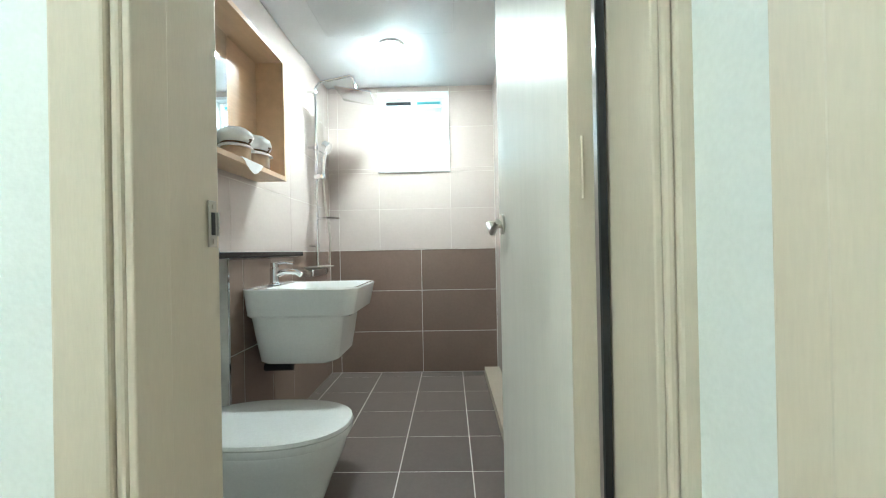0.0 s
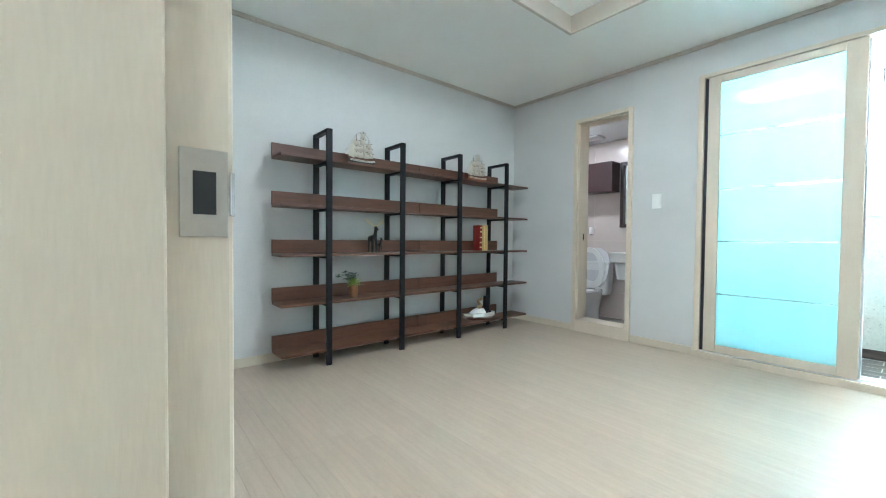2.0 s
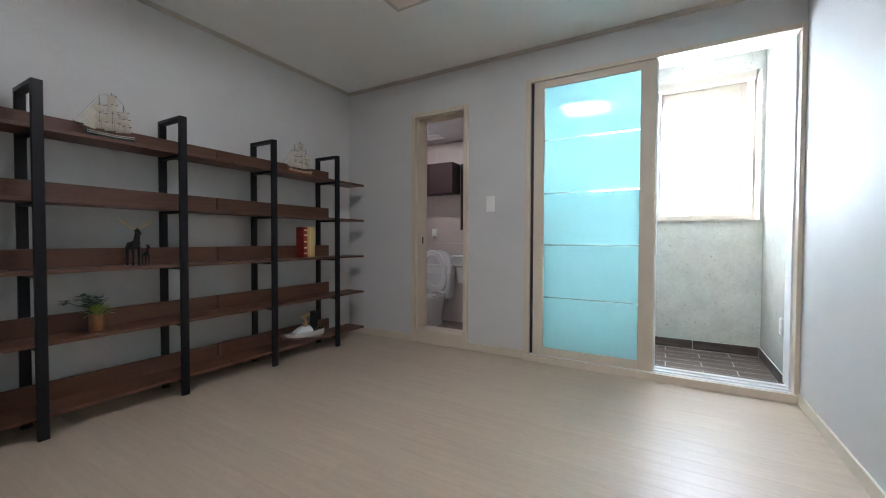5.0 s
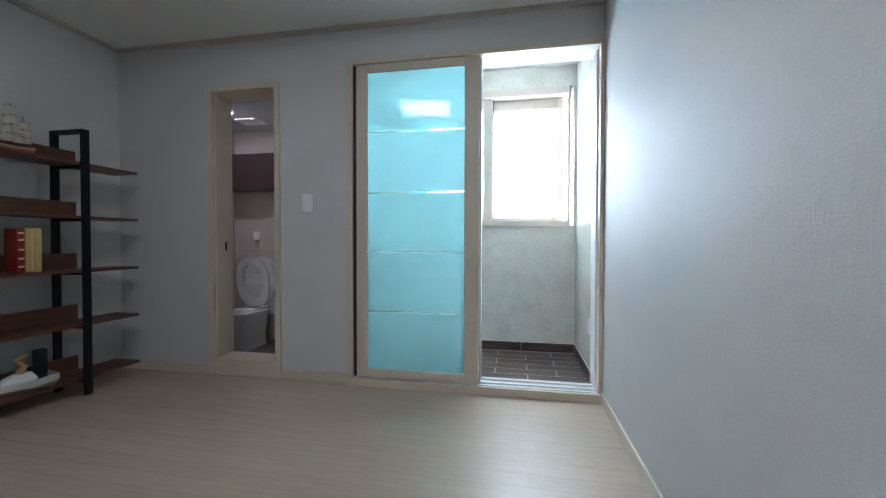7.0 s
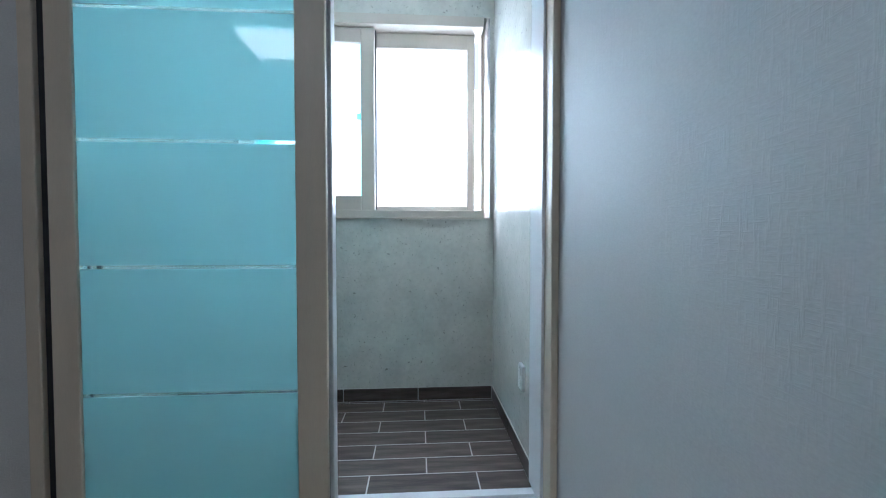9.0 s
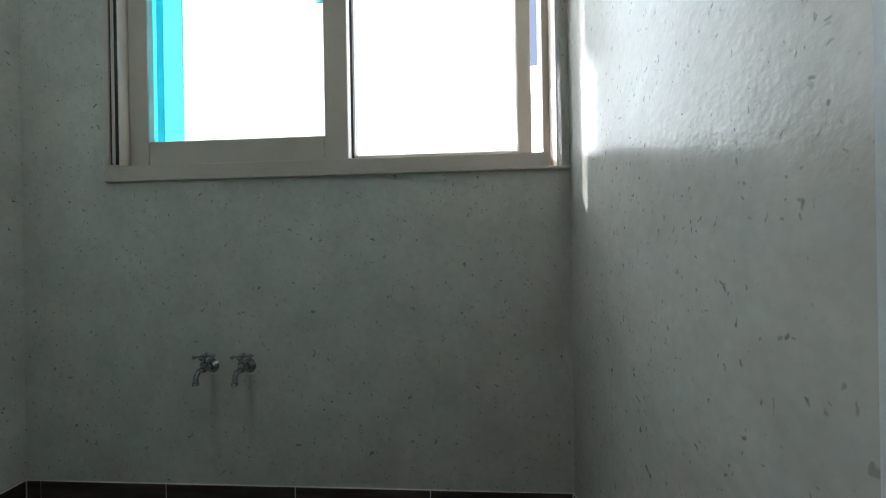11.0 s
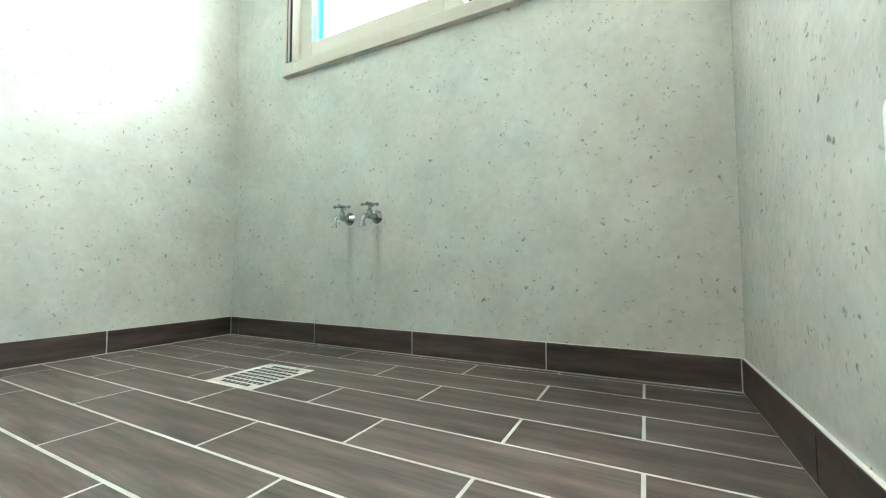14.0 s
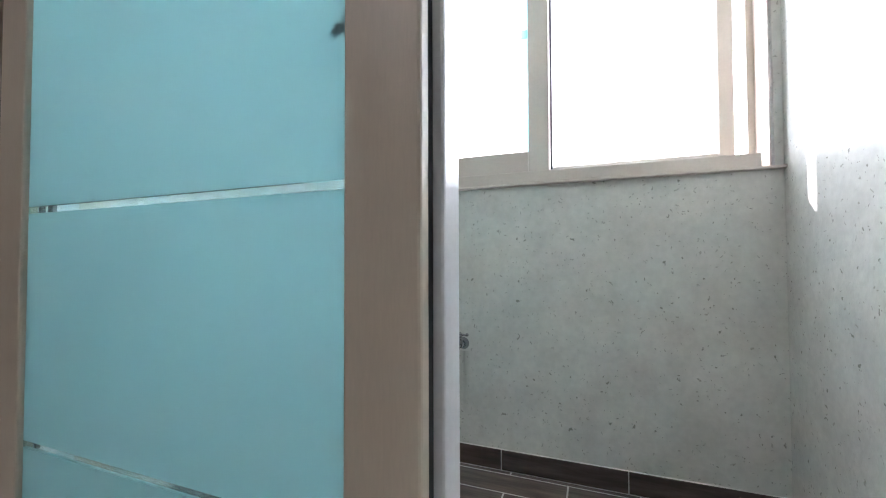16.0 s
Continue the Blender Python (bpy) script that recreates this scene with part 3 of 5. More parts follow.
# balcony window
bw = tagged(new("window_1"), "beige sliding balcony window, white with daylight, ajar at one end", "window", kind="structure")
boxes("window_frame", PVC, bw, (6.080, -0.520, 1.144, 6.20, -0.5145, 2.43), (6.20, -0.520, 1.144, 6.29, -0.492, 2.43), (6.080, 1.045, 1.144, 6.29, 1.102, 2.43), (6.080, -0.492, 1.144, 6.29, 1.045, 1.192),
      (6.080, -0.492, 2.365, 6.29, 1.045, 2.43), bev=0.003)
boxes("track_rib", PVC, bw, (6.072, 1.058, 1.196, 6.0795, 1.066, 2.364), (6.072, 1.076, 1.196, 6.0795, 1.084, 2.364))
boxes("track_slot", GASKET, bw, (6.0765, 1.048, 1.196, 6.0798, 1.0575, 2.364), (6.0765, 1.0665, 1.196, 6.0798, 1.0755, 2.364), label="dark brush slot in frame")
boxes("window_sill", PVC, bw, (6.072, -0.5595, 1.134, 6.0995, -0.5205, 1.1435), (6.072, -0.5205, 1.134, 6.0995, 1.104, 1.1435), bev=0.002)
boxes("sash", PVC, bw, (6.120, 0.967, 1.1925, 6.160, 1.044, 2.364), (6.120, 0.211, 1.1925, 6.160, 0.298, 2.364), (6.120, 0.298, 1.1925, 6.160, 0.967, 1.287),
      (6.120, 0.298, 2.265, 6.160, 0.967, 2.364), bev=0.004)
boxes("sash", PVC, bw, (6.185, -0.450, 1.1925, 6.225, -0.398, 2.364), (6.185, 0.205, 1.1925, 6.225, 0.275, 2.364), (6.185, -0.398, 1.1925, 6.225, 0.205, 1.226),
      (6.185, -0.398, 2.265, 6.225, 0.205, 2.364), bev=0.004)
boxes("pane", PANE, bw, (6.150, 0.306, 1.287, 6.155, 0.850, 2.265))
boxes("pane", PANE, bw, (6.214, -0.398, 1.226, 6.219, 0.205, 2.265))
# Coloured bands imitate the outer frame showing and reflecting in tinted glass.
boxes("teal_glass_strip", TEALEDGE, bw, (6.146, 0.850, 1.287, 6.158, 0.925, 2.265), label="teal strip for the outer frame seen in tinted glass")
boxes("teal_glass_strip", TEALDEEP, bw, (6.146, 0.9255, 1.287, 6.158, 0.951, 2.265), label="deep teal strip for the outer frame seen in tinted glass")
boxes("teal_glass_strip", TEALEDGE, bw, (6.146, 0.9515, 1.287, 6.158, 0.967, 2.265), label="teal strip for the outer frame seen in tinted glass")
boxes("teal_glass_strip", TEALEDGE, bw, (6.148, 0.298, 1.287, 6.156, 0.3055, 2.265), label="thin teal glass edge")
boxes("gasket_and_gap_fill", GASKET, bw, (6.161, 0.204, 1.1925, 6.183, 0.212, 2.364))
boxes("latch", TEALEDGE, bw, (6.136, 0.300, 1.78, 6.146, 0.33, 1.82), label="teal sash latch", bev=0.002)

# bright hazy sky beyond the balcony window
bm = bmesh.new()
box(bm, 12.0, -9.0, -3.0, 12.05, 9.0, 4.2)
tagged(part("backdrop", bm, glow("sky_haze", (0.95, 0.98, 1.0), 4.95)), "bright hazy white sky", "sky", kind="structure")

# sliding door between bedroom and balcony
sd = tagged(new("door_4"), "beige sliding door with frosted teal glass, half open", "sliding door", kind="structure")
boxes("frame", FRAME, sd, (4.828, 1.092, 0.0, 5.045, 1.135, 2.222), (4.828, SOUTH + 0.0005, 0.0, 5.045, -0.512, 2.222), (4.828, -0.512, 2.190, 5.045, 1.092, 2.222), bev=0.004)
boxes("sill", FRAME, sd, (4.812, SOUTH + 0.0125, -0.006, 4.8335, 1.138, 0.052), bev=0.003)
boxes("track", WHITEPVC, sd, (4.834, -0.5115, -0.003, 5.012, 1.0915, 0.040), (4.851, -0.5115, 0.040, 4.857, 1.0915, 0.052), (4.905, -0.5115, 0.040, 4.911, 1.0915, 0.052), (4.975, -0.5115, 0.040, 5.012, 1.0915, 0.052),
      label="white plastic door track")
boxes("inner_jamb", WHITEPVC, sd, (4.90, -0.5115, 0.057, 5.044, -0.502, 2.187), label="white plastic jamb lining")


def leaf(name, x0, x1, y0, y1, wl, wr, wb, wt, mat, glass, stripes, label):
    root = part(name, bmesh.new(), mat, sd, label)
    z0, z1 = 0.057, 2.186
    boxes("stile", mat, root, (x0, y0, z0, x1, y0 + wr, z1), bev=0.004)
    boxes("stile", mat, root, (x0, y1 - wl, z0, x1, y1, z1), bev=0.004)
    boxes("rail", mat, root, (x0 + 0.0008, y0 + wr, z0, x1 - 0.0008, y1 - wl, z0 + wb), bev=0.003)
    boxes("rail", mat, root, (x0 + 0.0008, y0 + wr, z1 - wt, x1 - 0.0008, y1 - wl, z1), bev=0.003)
    xm = (x0 + x1) / 2
    cuts = [z0 + wb] + [q for s in stripes for q in (s - 0.006, s + 0.006)] + [z1 - wt]
    for i in range(len(cuts) - 1):
        g = TEALCLEAR if i % 2 else glass
        boxes("stripe" if i % 2 else "pane", g, root, (xm - 0.0025, y0 + wr, cuts[i], xm + 0.0025, y1 - wl, cuts[i + 1]))
    return root


leaf("leaf", 4.836, 4.860, 0.224, 1.067, 0.081, 0.097, 0.061, 0.056, FRAME, TEAL, (0.513, 0.920, 1.318, 1.728), "beige leaf with frosted teal glass")
leaf("leaf", 4.880, 4.936, 0.214, 1.070, 0.05, 0.05, 0.06, 0.05, WHITEPVC, CLEAR, (), "white leaf with clear glass")
boxes("clip", GASKET, sd, (4.8515, 0.960, 0.912, 4.857, 0.968, 0.928), (4.8515, 0.925, 0.914, 4.857, 0.940, 0.928), label="small dark clip on the glass")
boxes("clip", GASKET, sd, (4.8515, 0.960, 0.505, 4.857, 0.968, 0.521), label="small dark clip on the glass")
boxes("latch", GASKET, sd, (4.8515, 0.322, 1.100, 4.860, 0.345, 1.116), label="small dark latch behind the glass", bev=0.002)
# Black filler between leaf and casing, in place of the open gap's shade.
boxes("gasket_and_gap_fill", GASKET, sd, (4.846, 1.0675, 0.06, 4.90, 1.0915, 2.187))
boxes("brush_seal", GASKET, sd, (4.8605, 0.228, 0.06, 4.8795, 0.248, 2.18), label="black brush seal")


# ---- things: lamps ----
def ceiling_lamp(p, sx, sy, mat, label, deep=False):
    root = thing("ceiling_lamp", p, label, "ceiling lamp")
    x, y, z = p
    if deep:
        bm = bmesh.new()
        lathe(bm, (x, y, z - 0.012), [(sx * 0.44, 0.008), (sx * 0.46, 0.0), (sx * 0.60, 0.004), (sx * 0.62, 0.0115)], 32)
        part("rim", bm, WHITEPLASTIC, root, smooth=True)
        bm = bmesh.new()
        lathe(bm, (x, y, z - 0.018), [(sx * 0.40, 0.0), (sx * 0.44, 0.005)], 32)
        part("diffuser", bm, mat, root)
        return root
    boxes("housing", WHITEPLASTIC, root, (x - sx / 2, y - sy / 2, z - 0.03, x + sx / 2, y + sy / 2, z), bev=0.006)
    boxes("diffuser", mat, root, (x - sx / 2 + 0.02, y - sy / 2 + 0.02, z - 0.045, x + sx / 2 - 0.02, y + sy / 2 - 0.02, z - 0.0305), bev=0.006)
    return root


ceiling_lamp((2.89, 1.03, CEIL + 0.12), 0.50, 0.55, glow("lamp_bed", (1.0, 0.95, 0.90), LAMP_BED), "white square ceiling lamp, lit, in the ceiling recess")
ceiling_lamp((0.61, 2.64, 2.21), 0.13, 0.13, glow("lamp_bath", (1.0, 0.97, 0.94), LAMP_BATH), "small lit lamp on the bathroom ceiling", True)
# Unseen hall lamp, added and placed to brighten hall walls and door linings.
ceiling_lamp((0.12, -0.20, 2.35), 0.32, 0.32, glow("hall_fill_lamp", (1.0, 0.97, 0.90), HALL_FILL), "added hall ceiling lamp out of view, lit")
ceiling_lamp((5.45, 2.58, 2.17), 0.12, 0.12, glow("lamp_bath_two", (1.0, 0.93, 0.92), LAMP_BATH2), "small lit lamp on the bathroom ceiling", True)

# ---- bedroom shelving ----
def shelving():
    root = thing("shelving_unit", (3.41, 2.82, 0), "walnut and black steel open shelving with five levels", "shelf")
    y0, y1 = 2.69, 2.955
    levels = (0.115, 0.460, 0.805, 1.150, 1.490)
    for xr in (2.474, 3.104, 3.735, 4.378):
        x0 = xr - 0.042
        boxes("post", BLACKSTEEL, root, (x0, y0, 0.0, xr, y0 + 0.022, 1.70), bev=0.002)
        boxes("post", BLACKSTEEL, root, (x0, y1 - 0.022, 0.0, xr, y1, 1.70), bev=0.002)
        boxes("top_bar", BLACKSTEEL, root, (x0, y0 + 0.022, 1.678, xr, y1 - 0.022, 1.70), bev=0.002)
        for z in levels:
            boxes("bracket", BLACKSTEEL, root, (x0 + 0.004, y0 + 0.022, z - 0.034, xr - 0.004, y1 - 0.022, z - 0.019))
    for z in levels:
        for x0, x1, lx1 in ((2.122, 3.4075, 3.4065), (3.4125, 4.72, 4.46)):
            bm = bmesh.new()
            box(bm, x0, y0 + 0.0225, z - 0.018, x1, y1 - 0.030, z, bev=0.002)
            b = part("shelf_board", bm, WALNUT, root)
            boxes("back_lip", WALNUT, root, (x0, y1 - 0.0400, z + 0.0005, lx1, y1 - 0.0225, z + 0.10), bev=0.002)
    return root


shelving()


# ---- bathroom fittings ----
def toilet(p, yaw, length, label, lid_up):
    """Close-coupled toilet: back to local x = 0, facing local +x, floor at local z = 0."""
    root = thing("toilet", p, label, "toilet")
    m = Matrix.Translation(p) @ pose(0, 0, 0, 0, 0, yaw)
    L, T = length, 0.15

    def add(name, bm, mat, lab="", smooth=True):
        bm.transform(m)
        return part(name, bm, mat, root, lab, smooth)
    bm = bmesh.new()
    rings = []
    for z, x0, x1, ry, pw in ((0.0, T - 0.03, L - 0.10, 0.105, 3.0), (0.03, T - 0.03, L - 0.105, 0.10, 3.0), (0.12, T - 0.03, L - 0.10, 0.105, 2.8), (0.22, T - 0.03, L - 0.06, 0.135, 2.6),
                              (0.31, T - 0.03, L - 0.02, 0.168, 2.4), (0.355, T - 0.03, L - 0.008, 0.178, 2.3), (0.368, T - 0.03, L - 0.010, 0.176, 2.3)):
        rings.append(ellipse((x0 + x1) / 2, 0, z, (x1 - x0) / 2, ry, 32, pw))
    if lid_up:
        rings.append(ellipse((T + L) / 2 + 0.02, 0, 0.368, (L - T) / 2 - 0.07, 0.115, 32, 2.2))
        rings.append(ellipse((T + L) / 2 + 0.02, 0, 0.25, (L - T) / 2 - 0.11, 0.08, 32, 2.2))
    loft(bm, rings)
    add("bowl", bm, PORCELAIN)
    bm = bmesh.new()
    loft(bm, [rounded(T / 2 + 0.002, 0, z, T / 2 - e, 0.185 - e2, 0.035) for z, e, e2 in ((0.30, 0.01, 0.03), (0.36, 0.0, 0.01), (0.68, 0.002, 0.0))])
    add("tank", bm, PORCELAIN)
    bm = bmesh.new()
    loft(bm, [rounded(T / 2 + 0.004, 0, z, T / 2 + e, 0.190 + e, 0.035) for z, e in ((0.682, 0.0), (0.700, 0.002), (0.712, 0.0), (0.717, -0.012))])
    add("tank_lid", bm, PORCELAIN)
    bm = bmesh.new()
    tube(bm, [(T / 2, 0.0, 0.717), (T / 2, 0.0, 0.724)], 0.02, 18)
    add("flush_button", bm, CHROME, "chrome flush button")
    c = (T + L) / 2 - 0.005
    if lid_up:
        for nm, lean, inner in (("lid", 99, False), ("seat", 82, True)):
            bm = bmesh.new()
            hx = (L - T) / 2
            outer = ellipse(hx, 0, 0, hx, 0.182, 36, 2.3)
            if inner:
                a = ellipse(hx + 0.01, 0, 0, hx - 0.070, 0.118, 36, 2.2)
                loft(bm, [[Vector((q.x, q.y, 0.0)) for q in a], [Vector((q.x, q.y, 0.016)) for q in a], [Vector((q.x, q.y, 0.016)) for q in outer], outer, [Vector((q.x, q.y, 0.0)) for q in a]], False, False)
            else:
                loft(bm, [outer, [Vector((q.x, q.y, 0.016)) for q in outer]])
            bm.transform(Matrix.Translation((T + 0.035 + (0.045 if inner else 0), 0, 0.385)) @ pose(0, 0, 0, 0, -lean, 0))
            add(nm, bm, WHITEPLASTIC if inner else SHADEDLID, "white plastic seat ring raised" if inner else "white plastic lid raised")
        for y in (-0.08, 0.08):
            bm = bmesh.new()
            box(bm, T + 0.02, y - 0.03, 0.369, T + 0.075, y + 0.03, 0.392, bev=0.005)
            add("hinge", bm, WHITEPLASTIC)
    else:
        bm = bmesh.new()
        loft(bm, [ellipse(c + 0.01, 0, z, (L - T) / 2 + e, 0.182 + e, 40, 2.3) for z, e in ((0.370, 0.0), (0.384, 0.003), (0.400, 0.0))])
        add("seat", bm, PORCELAIN, "white plastic seat")
        bm = bmesh.new()
        loft(bm, [ellipse(c + 0.01, 0, z, (L - T) / 2 + e, 0.182 + e, 40, 2.3) for z, e in ((0.390, 0.0), (0.398, 0.004), (0.408, 0.0), (0.413, -0.02), (0.414, -0.08))])
        add("lid", bm, PORCELAIN, "white plastic lid closed")
    return root


toilet((-0.094, 1.475, BZ), 0, 0.705, "white ceramic toilet with closed lid against the ledge", False)
toilet((6.09, 2.60, BZ), 180, 0.66, "white ceramic toilet with raised seat and lid", True)


def basin(p, x0, x1, y0, y1, top, label, tap_side):
    """Wall basin with half pedestal and mixer tap; x0 is the wall side."""
    root = thing("wash_basin", p, label, "basin")
    s = 1 if x1 > x0 else -1
    cx, cy, hx, hy = (x0 + x1) / 2, (y0 + y1) / 2, abs(x1 - x0) / 2, (y1 - y0) / 2
    bm = bmesh.new()
    loft(bm, [rounded(cx - s * 0.01, cy, top - 0.122, hx - 0.03, hy - 0.022, 0.04, 6), rounded(cx - s * 0.006, cy, top - 0.112, hx - 0.018, hy - 0.012, 0.045, 6), rounded(cx, cy, top - 0.006, hx - 0.001, hy - 0.001, 0.05, 6), rounded(cx, cy, top, hx - 0.006, hy - 0.006, 0.046, 6),
              rounded(cx + s * 0.035, cy, top - 0.001, hx - 0.055, hy - 0.022, 0.05, 6), rounded(cx + s * 0.035, cy, top - 0.012, hx - 0.062, hy - 0.030, 0.06, 6),
              rounded(cx + s * 0.03, cy, top - 0.085, hx - 0.11, hy - 0.08, 0.07, 6)])
    b = part("bowl", bm, PORCELAIN, root, smooth=True)
    bm = bmesh.new()
    loft(bm, [rounded(cx - s * 0.03, cy, z, hx - e, hy - e * 0.62, 0.06, 6) for z, e in ((top - 0.32, 0.085), (top - 0.312, 0.075), (top - 0.22, 0.060), (top - 0.123, 0.046))])
    part("pedestal", bm, PORCELAIN, root, smooth=True)
    bx = x0 + s * 0.055
    bm = bmesh.new()
    lathe(bm, (bx, cy, top), [(0.026, 0), (0.026, 0.006), (0.020, 0.012), (0.020, 0.075), (0.016, 0.082)], 20)
    tube(bm, [(bx, cy, top + 0.045), (bx + s * 0.05, cy, top + 0.062), (bx + s * 0.10, cy, top + 0.060), (bx + s * 0.125, cy, top + 0.045)], 0.014, 14, 0.012)
    t = part("mixer_tap", bm, CHROME, root, "chrome mixer tap", smooth=True)
    bm = bmesh.new()
    tube(bm, [(bx, cy, top + 0.083), (bx, cy, top + 0.104)], 0.018, 16)
    tube(bm, [(bx, cy, top + 0.100), (bx + s * 0.05, cy, top + 0.106), (bx + s * 0.09, cy, top + 0.100)], 0.007, 10)
    part("lever", bm, CHROME, t, smooth=True)
    bm = bmesh.new()
    tube(bm, [(cx + s * 0.03 - s * 0.1, cy, top - 0.035), (cx - s * 0.06, cy, top - 0.037)], 0.009, 12)
    part("overflow", bm, GASKET, root)
    bm = bmesh.new()
    tube(bm, [(x0 + s * 0.15, cy - 0.05, top - 0.321), (x0 + s * 0.15, cy - 0.05, top - 0.365), (x0 + s * 0.03, cy - 0.05, top - 0.365)], 0.018, 12)
    part("waste_pipe", bm, RUBBER, root, "dark waste pipe", smooth=True)
    bm = bmesh.new()
    tube(bm, [(x0 + s * 0.12, cy + 0.08, top - 0.321), (x0 + s * 0.12, cy + 0.08, top - 0.345), (x0 + s * 0.03, cy + 0.08, top - 0.35)], 0.010, 10)
    part("supply_hose", bm, RUBBER, root, "dark supply hose", smooth=True)
    return root


basin((0.32, 1.98, 0.44), 0.084, 0.572, 1.765, 2.195, 0.757, "white ceramic wall basin with half pedestal", 1)
basin((5.87, 2.08, 0.46), 6.089, 5.66, 1.86, 2.30, 0.78, "white ceramic wall basin beside the toilet", 1)


def mirror_cabinet():
    root = thing("mirror_cabinet", (0.07, 1.6, 1.262), "beech veneer wall cabinet frame with mirror", "cabinet")
    x0, x1, y0, y1, z0, z1, t = 0.0005, 0.148, 1.10, 2.115, 1.262, 1.868, 0.022
    boxes("side_panel", CABWOOD, root, (x0, y0, z0, x1, y0 + t, z1), bev=0.001)
    boxes("side_panel", CABWOOD, root, (x0, y1 - t, z0, x1, y1, z1), bev=0.001)
    boxes("bottom_shelf", CABWOOD, root, (x0, y0 + t, z0, x1 - 0.0008, y1 - t, z0 + t), bev=0.001)
    boxes("top_panel", CABWOOD, root, (x0, y0 + t, z1 - t, x1 - 0.0008, y1 - t, z1), bev=0.001)
    boxes("back_panel", CABWOOD, root, (x0, y0 + t, z0 + t, x0 + 0.010, y1 - t, z1 - t))
    boxes("mirror", MIRROR, root, (x0 + 0.0105, y0 + t + 0.001, z0 + t + 0.001, x0 + 0.016, 1.83, z1 - t - 0.001), label="silver mirror pane")


mirror_cabinet()


def jar(p, r, h):
    root = thing("jar", p, "amber jar with white cloth cap tied with rope", "jar", "jars on the cabinet shelf")
    bm = bmesh.new()
    lathe(bm, p, [(r * 0.85, 0), (r, 0.008), (r, h * 0.38), (r * 0.92, h * 0.46), (r * 0.8, h * 0.50)], 20)
    part("body", bm, JARBODY, root, smooth=True)
    bm = bmesh.new()
    lathe(bm, p, [(r * 1.22, h * 0.40), (r * 0.88, h * 0.52), (r * 1.06, h * 0.60), (r * 1.14, h * 0.74), (r * 1.02, h * 0.88), (r * 0.68, h * 0.98), (r * 0.25, h * 1.02)], 20)
    for v in bm.verts:
        v.co += Vector((noise.noise(v.co * 40), noise.noise(v.co * 40 + Vector((9, 0, 0))), 0)) * 0.006
    part("cloth_cap", bm, JARCLOTH, root, "white cloth cap", smooth=True)
    bm = bmesh.new()
    pts = [(p[0] + r * 0.90 * math.cos(a), p[1] + r * 0.90 * math.sin(a), p[2] + h * 0.515) for a in [2 * math.pi * i / 20 for i in range(21)]]
    tube(bm, pts, 0.005, 8)
    tube(bm, [(p[0] + r * 0.9, p[1], p[2] + h * 0.65), (p[0] + r + 0.02, p[1] - 0.02, p[2] + h * 0.6), (p[0] + r + 0.012, p[1] - 0.035, p[2] + h * 0.45)], 0.003, 8)
    part("rope_tie", bm, ROPE, root, "brown rope tie", smooth=True)


jar((0.082, 1.930, 1.2845), 0.062, 0.150)
jar((0.078, 1.780, 1.2845), 0.058, 0.142)


def doily(y0, y1):
    """White cloth lying on the cabinet shelf with one corner hanging over its front edge."""
    n = 14
    z = 1.2845
    bm = bmesh.new()
    rows = []
    for i in range(n + 1):
        y = y0 + (y1 - y0) * i / n
        hang = 0.045 * math.sin(math.pi * i / n) + 0.004
        w = 0.003 * math.sin(i * 1.7)
        rows.append([(0.110, y, z + 0.001), (0.146, y, z + 0.002), (0.1495 + w * 0.3, y, z - 0.001), (0.1515 + abs(w), y, z - hang)])
    for lift in (0.0, 0.0012):
        vs = [[bm.verts.new((q[0] + lift, q[1], q[2] + lift)) for q in row] for row in rows]
        for a, b in zip(vs, vs[1:]):
            for j in range(3):
                bm.faces.new((a[j], a[j + 1], b[j + 1], b[j]))
    return tagged(part("cloth", bm, JARCLOTH, smooth=True), "white cloth lying over the cabinet shelf edge", "cloth")


doily(1.70, 1.86)

bm = bmesh.new()
loft(bm, [rounded(0.055, 1.52, z, 0.04 + e, 0.12 + e, 0.012) for z, e in ((0.9125, -0.004), (0.925, 0.0), (0.929, -0.004))])
tagged(part("soap_tray", bm, PORCELAIN, smooth=True), "white tray lying on the black ledge", "tray")


